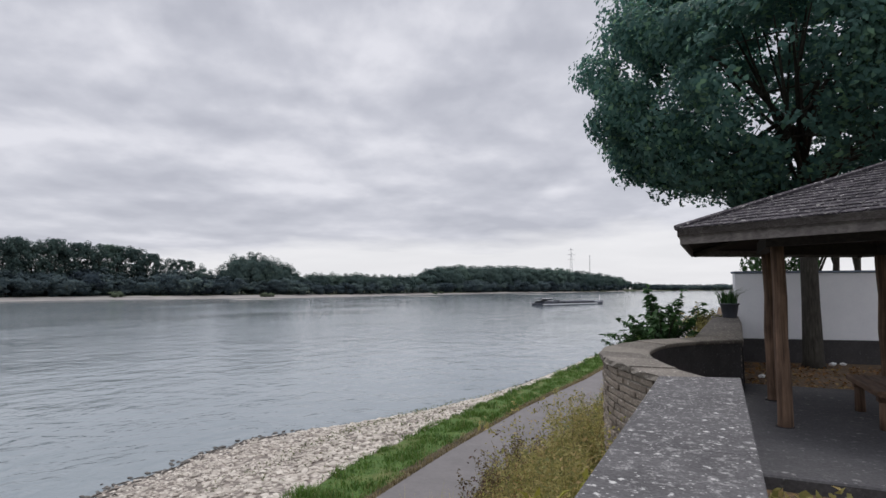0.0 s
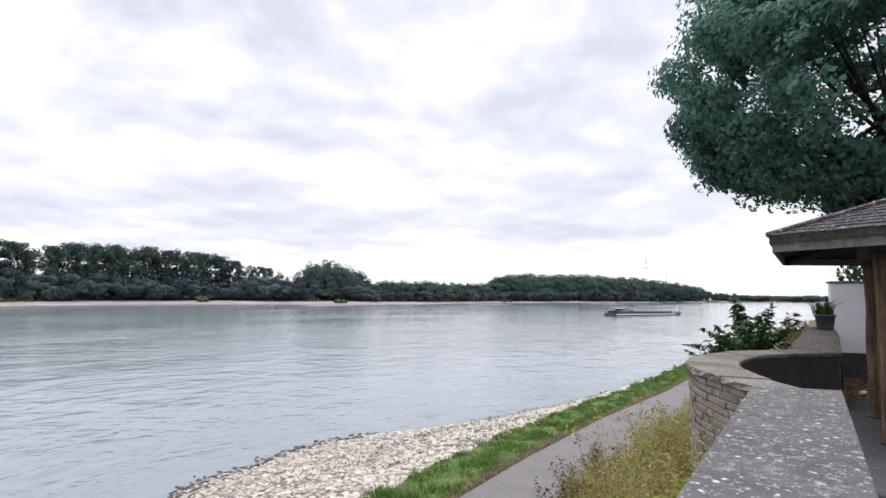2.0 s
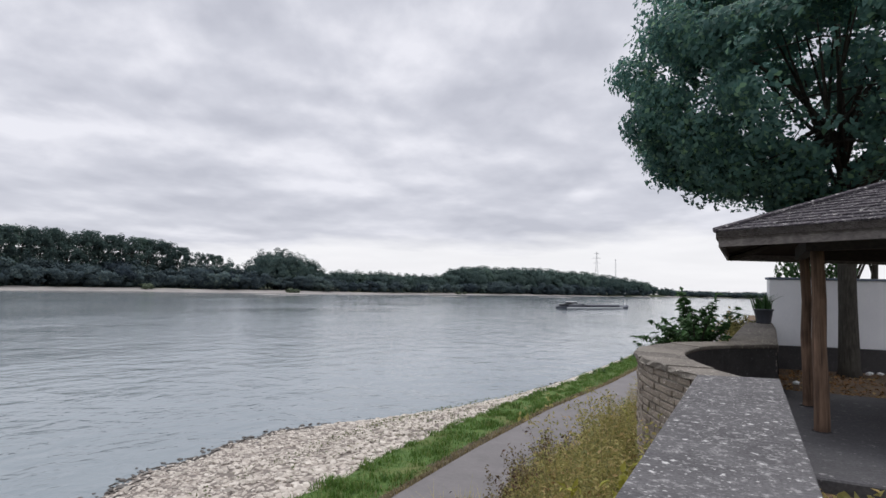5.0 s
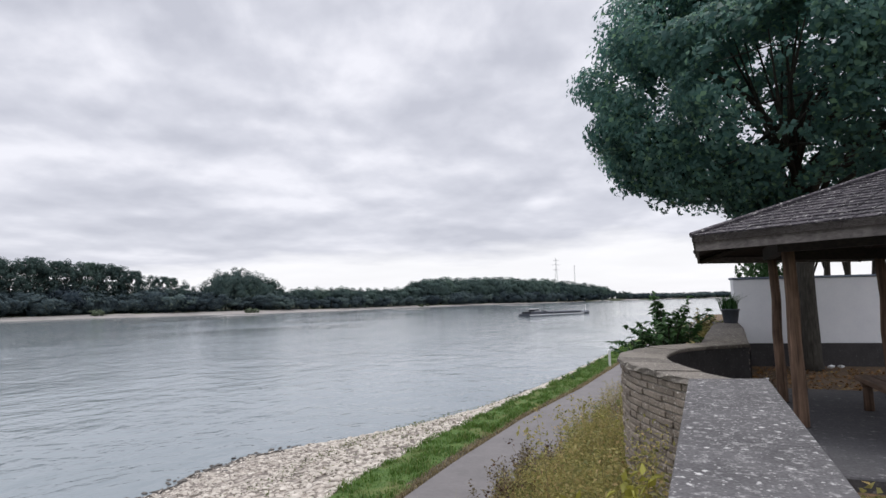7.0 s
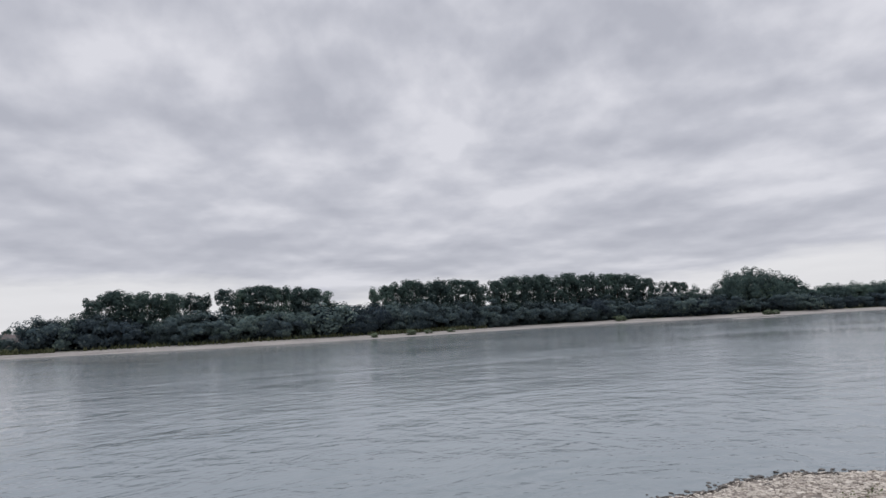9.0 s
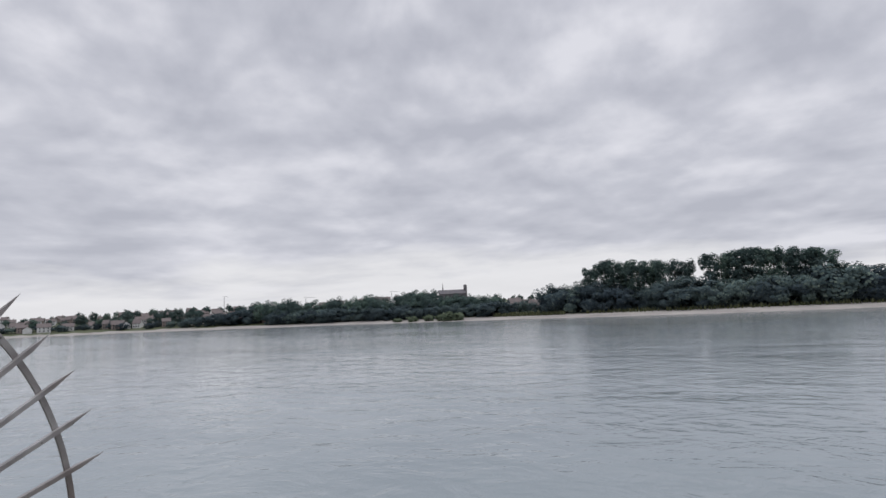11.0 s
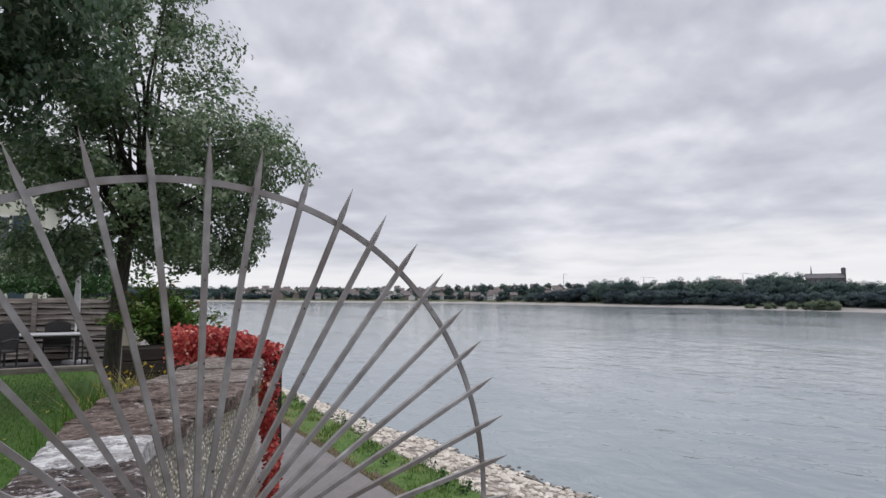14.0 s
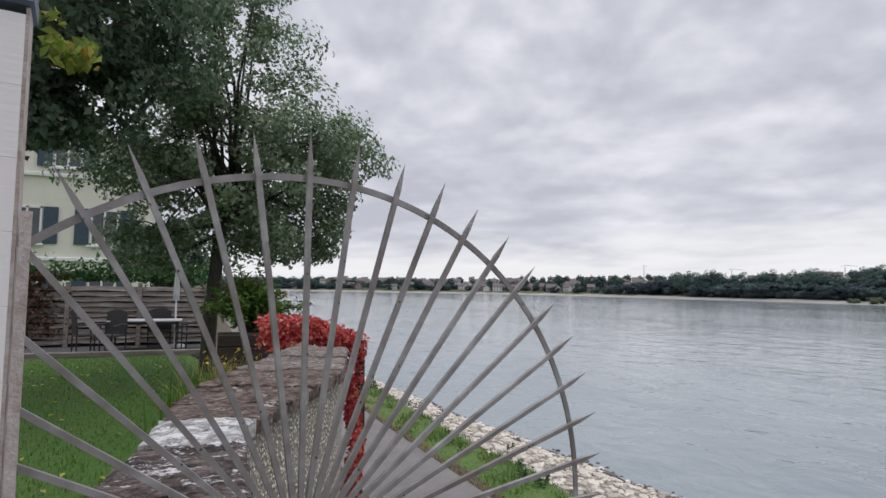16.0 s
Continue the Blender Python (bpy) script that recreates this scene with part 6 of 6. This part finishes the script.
bank = thing("bank_stones", "pale broken stones heaped along the water edge", "stones", "", (0, 0, 0), "stuff")
STONE = Mat("broken_stone", 0.9)
STONE.color(STONE.mix(0.5, STONE.ramp(STONE.noise(3, 4.0), (0.3, (0.42, 0.375, 0.325)), (0.7, (0.68, 0.63, 0.565))), STONE.ramp(STONE.piece(), (0.0, (0.18, 0.155, 0.13)), (0.4, (0.38, 0.335, 0.275)), (1.0, (0.58, 0.52, 0.45)))))
STONE.bump(STONE.noise(9, 4.0), 0.5, 0.05)
STONE = STONE.m
RUBBLE = Mat("stone_rubble", 0.9).world_pos()
RUBBLE.color(RUBBLE.mix(0.55, RUBBLE.ramp(RUBBLE.noise(3, 4.0), (0.3, (0.42, 0.375, 0.325)), (0.7, (0.70, 0.645, 0.57))), RUBBLE.ramp(RUBBLE.island(), (0.0, (0.20, 0.17, 0.145)), (0.25, (0.46, 0.40, 0.345)), (1.0, (0.74, 0.68, 0.605)))))
RUBBLE = RUBBLE.m
rub, wet = Mesh(), Mesh()


def put_stone(mesh, x, y, z, s):
    v, f = random.choice(KINDS)
    c, n = math.cos(a_ := random.uniform(0, 6.28)), math.sin(a_)
    t = random.uniform(-0.3, 0.3)
    mesh.add([(x + s * (p[0] * c - p[1] * n), y + s * (p[0] * n + p[1] * c), z + s * (p[2] + t * p[0])) for p in v], f)


for _ in range(12500):
    x, y, k = shore_place(6, 44, 0.0, 1.0)
    s = random.choice((0.045, 0.055, 0.07, 0.085, 0.12)) * random.uniform(0.8, 1.25) * (1.15 - 0.5 * k)
    put_stone(rub, x, y, land(x, y)[0] + s * 0.12, s)
for _ in range(2600):
    x, y, k = shore_place(-60, -8, 0.0, 1.0)
    s = random.uniform(0.08, 0.2)
    put_stone(rub, x, y, land(x, y)[0] + s * 0.12, s)
for _ in range(1500):
    x, y, k = shore_place(44, 110, 0.0, 1.0)
    s = random.uniform(0.1, 0.22)
    put_stone(rub, x, y, land(x, y)[0] + s * 0.12, s)
for _ in range(1200):
    y = random.choice((random.uniform(6, 60), random.uniform(-60, -8)))
    x = water_edge(y) + random.gauss(0.05, 0.22) + (abs(random.gauss(0, 0.7)) if random.random() < 0.3 else 0)
    s = random.uniform(0.04, 0.13) * (1.6 if random.random() < 0.06 else 1)
    put_stone(wet, x, y, max(land(x, y)[0], WATER_Z) + s * 0.1, s)
tagged(part("rubble", rub, RUBBLE, bank), kind="stuff")
tagged(part("wet_stones", wet, SHOREWET, bank, "dark wet stones along the waterline"), kind="stuff")
# driftwood and dark flotsam left along the waterline
drift = Mesh()
for _ in range(330):
    y = random.uniform(6, 60) if random.random() < 0.75 else random.uniform(-50, -8)
    x = water_edge(y) + random.choice((random.gauss(0.25, 0.12), random.gauss(0.8, 0.2)))
    z = max(land(x, y)[0], WATER_Z) + 0.03
    a, l = random.gauss(1.57, 0.5), random.uniform(0.08, 0.32)
    dx, dy = math.cos(a) * l, math.sin(a) * l
    drift.tube([(x - dx, y - dy, z), (x + random.gauss(0, 0.03), y, z + random.uniform(0.01, 0.06)), (x + dx, y + dy, z + random.uniform(-0.01, 0.03))], [0.02, 0.035, 0.012], 5)
solo("driftwood", drift, SHOREWET, "dark driftwood and flotsam along the waterline", "driftwood", "stuff")
pieces = []
for v, f in KINDS:
    me = Mesh()
    me.v, me.f = [tuple(p) for p in v], list(f)
    pieces.append(me.data("stone", STONE))
for _ in range(260):
    x, y, k = shore_place(9, 24, 0.05, 0.95)
    s = random.uniform(0.09, 0.17)
    st = new("stone", random.choice(pieces))
    st.parent = bank
    st.location, st.scale, st.rotation_euler = (x, y, land(x, y)[0] + s * 0.15), (s, s, s), (random.uniform(-0.3, 0.3), random.uniform(-0.3, 0.3), random.uniform(0, 6.28))

# verge grass, thicker and greener along the stones, drier at the path
roots, tall = [], []
for _ in range(64000):
    y = random.uniform(5, 62) if random.random() < 0.72 else random.uniform(-50, -8)
    l = interp(y, LY, LX)
    x = l - 0.22 - 1.75 * random.random() ** 0.9
    # uneven tufts with thin places between them
    tuft = noise.noise((x * 1.7, y * 1.1, 2)) + 0.5 * noise.noise((x * 4.5, y * 3.5, 6))
    if tuft + random.uniform(-0.3, 0.5) < 0 or noise.noise((x * 0.9, y * 0.35, 11)) > (0.34 if y > 0 else 0.12):
        continue
    roots.append((x, y, land(x, y)[0]))
    tall.append(0.06 + 0.17 * max(0.0, tuft + 0.25))
solo("verge_grass", blade_mesh("verge_grass", roots, tall, 0.024, GRASS, 0.9), None, "green uneven grass strip between path and stones", "grass", "stuff")
roots = []
for _ in range(11000):
    y = random.uniform(5, 50) if random.random() < 0.7 else random.uniform(-40, -8)
    l = interp(y, LY, LX)
    x = l - abs(random.gauss(0.1, 0.2))
    roots.append((x, y, PATH_Z + 0.0))
solo("dry_grass", blade_mesh("dry_grass", roots, 0.09, 0.02, STRAW, 1.0), None, "dry brownish grass along the path edge", "grass", "stuff")
pts = []
for _ in range(1500):
    y = random.gauss(20, 4) if random.random() < 0.6 else random.uniform(8, 55)
    a, b = interp(y, LY, LX) - 1.8, water_edge(y)
    k = abs(random.gauss(0.10, 0.2)) if random.random() < 0.5 else random.gauss(0.40 + 0.05 * noise.noise((y * 0.5, 0, 0)), 0.035)
    x = a + (b - a) * k
    pts.append((x, y, land(x, y)[0] + random.uniform(0.02, 0.2)))
solo("shore_weeds", leaf_mesh("shore_weeds", pts, 0.085, WEEDLOW, np.tile([0, 0, 0.8], (len(pts), 1))), None, "scattered green weeds among the shore stones", "weeds", "stuff")


def weeds(name, label, region, count, height, leaf, material, stalk=None, per=34, up=0.3):
    """Tall wild plants, each a thin stalk with leaves all along it, as one mass."""
    pts, out, st = [], [], Mesh()
    for _ in range(count):
        x, y = region()
        z = land(x, y)[0]
        clump = 0.5 + 0.5 * noise.noise((x * 1.1, y * 1.1, 7))
        h = height * random.uniform(0.6, 1.15) * (0.4 + 1.2 * clump)
        lx, ly = random.gauss(0, 0.16) * h, random.gauss(0, 0.16) * h
        st.tube([(x, y, z - 0.05), (x + lx * 0.4, y + ly * 0.4, z + h * 0.5), (x + lx * 0.92, y + ly * 0.92, z + h * 0.92)], [0.006, 0.004, 0.0015], 4)
        for _ in range(per):
            u = random.uniform(0.15, 1.02)
            w_ = 0.09 * (1.1 - u * 0.6) if u < 0.8 else 0.05
            pts.append((x + lx * u + random.gauss(0, w_), y + ly * u + random.gauss(0, w_), z + h * u + random.gauss(0, 0.04)))
            out.append((0, 0, up))
    ob = thing(name, label, "weeds", "", (0, 0, 0), "stuff")
    tagged(part("leaves", leaf_mesh("leaves", pts, leaf, material, out, 0.3, 0.5), None, ob), kind="stuff")
    tagged(part("stalks", st, stalk or STALK, ob), kind="stuff")
    return ob


def slope_spot():
    y = random.choice((random.uniform(3.2, 12), random.uniform(3.2, 12), random.uniform(10, 34)))
    l = interp(y, LY, LX) + 2.55
    k = random.random()
    edge = -0.62 if y < 5.6 or y > 11 else -1.55
    return edge + (l + 0.15 - edge) * k, y


weeds("bank_weeds", "tall yellow-green weeds on the slope below the wall", slope_spot, 1250, 0.85, 0.045, WEED, per=95)
def wall_foot():
    y = random.uniform(4.6, 9.5)
    return interp(y, [4.6, 6, 7.5, 9.5], [-0.75, -1.25, -1.75, -1.7]) - abs(random.gauss(0, 0.35)), y


weeds("nettle_bank", "tall leafy green and yellow weeds against the parapet", wall_foot, 240, 1.4, 0.045, WEED, per=130)
def clump_spot():
    y0, off = random.choice(((4.9, 0.5), (6.1, 0.25), (7.4, 0.6), (8.8, 0.3), (10.5, 0.35), (12.5, 0.25)))
    y = y0 + random.gauss(0, 0.28)
    return interp(y, LY, LX) + 2.55 + off * 1.3 + random.gauss(0, 0.25), y


weeds("broad_weeds", "broad-leaved yellow-green weeds in loose clumps", slope_spot, 60, 0.8, 0.10, WEEDY, per=22)
weeds("dry_clumps", "dry brown seed heads in clumps beside the path", clump_spot, 170, 1.0, 0.06, DULL, per=90)
weeds("bank_flowers", "brownish feathery weed heads on the slope", slope_spot, 360, 0.95, 0.034, AUTUMN, per=60)
weeds("bank_grass", "green undergrowth on the slope below the wall", slope_spot, 520, 0.6, 0.055, GRASS, per=60)


def yellow_spot():
    return random.gauss(-1.0, 0.16), random.gauss(4.6, 0.5)


weeds("goldenrod", "bright yellow-green plant beside the wall coping", yellow_spot, 22, 1.1, 0.11, WEEDY, per=34)
solo("grass_tuft", blade_mesh("grass_tuft", [(-4.4 + random.gauss(0, 0.2), 8.9 + random.gauss(0, 0.25), land(-4.4, 8.9)[0]) for _ in range(1000)], 0.72, 0.018, WEED, 1.3), None, "arching pale grass tuft beside the path", "grass", "stuff")


def dock_spot():
    y = random.uniform(5, 14)
    return interp(y, LY, LX) + 2.7 + random.uniform(0.2, 1.6), y


weeds("dock_stalks", "dark red-brown dry dock stalks in the weeds", dock_spot, 44, 1.2, 0.06, DOCK, per=46)


def path_edge():
    y = random.uniform(-30, -9) if random.random() < 0.5 else random.uniform(30, 60)
    return interp(y, LY, LX) - 1.6 + random.gauss(0, 0.3), y


weeds("verge_plants", "leafy green plants at the edge of the shore", path_edge, 40, 0.4, 0.10, GREEN, per=30)

# planted bed before the slab, seen beside the coping
rng = np.random.default_rng(8)
pts = [(random.uniform(0.32, 2.0), random.uniform(4.7, 5.6), -0.12 + abs(random.gauss(0, 0.05))) for _ in range(700)]
solo("bed_leaves", leaf_mesh("bed_leaves", pts, 0.075, WEED, None, 0.6), None, "yellow-brown leafy ground cover in the bed", "plants", "stuff")
pts = [(random.uniform(0.4, 5.0), random.uniform(11.3, 15.2), -0.09) for _ in range(1500)]
solo("leaf_litter", leaf_mesh("leaf_litter", pts, 0.08, AUTUMN, np.tile([0, 0, 1.6], (1500, 1))), None, "brown fallen leaves on bare soil", "leaves", "stuff")
pale = Mesh()
for x, y in ((2.15, 15.0), (2.35, 15.1), (3.2, 14.6), (0.65, 12.4)):
    put_stone(pale, x, y, -0.03, 0.08)
solo("pale_stones", pale, TRIMWHITE, "few white stones lying on the soil", "stones", "stuff")
mk = solo("marker_post", Mesh().slab(-6.4, 40.0, -3.05, -6.26, 40.14, -1.9, 0.02), TRIMWHITE, "slim white marker post beside the path", "post")

# ---- bricks of the curved parapet ----
random.seed(41)
oo = along(OUTER, 200)
run = [0.0]
for k in range(1, 201):
    run.append(run[-1] + math.hypot(oo[k][0] - oo[k - 1][0], oo[k][1] - oo[k - 1][1]))
total = run[-1]


def rim(s, depth):
    """A place s metres along the parapet's outer line, so deep behind it, and the line's heading."""
    x, y = float(np.interp(s, run, [p[0] for p in oo])), float(np.interp(s, run, [p[1] for p in oo]))
    x2, y2 = float(np.interp(s + 0.05, run, [p[0] for p in oo])), float(np.interp(s + 0.05, run, [p[1] for p in oo]))
    a = math.atan2(y2 - y, x2 - x)
    return x + math.sin(a) * depth, y - math.cos(a) * depth, a


shapes = []
for l in (0.18, 0.26, 0.36):
    for k in range(3):
        shapes.append((l, Mesh().slab(-l / 2, -0.06, -0.034, l / 2, 0.035 + 0.008 * k, 0.034, 0.010).data("brick", BRICKSTONE)))
count = 0
for course in range(16):
    z = 0.69 - course * 0.079
    s = random.uniform(-0.1, 0.1)
    while s < total * 0.5 and count < 300:
        l, me = random.choice(shapes)
        x, y, a = rim(max(0.0, s + l / 2), 0.075)
        bk = new("brick", me)
        bk.parent = bastion
        bk.location, bk.rotation_euler = (x, y, z + random.uniform(-0.004, 0.004)), (random.uniform(-0.02, 0.02), 0, a + random.uniform(-0.03, 0.03))
        s += l + 0.014
        count += 1
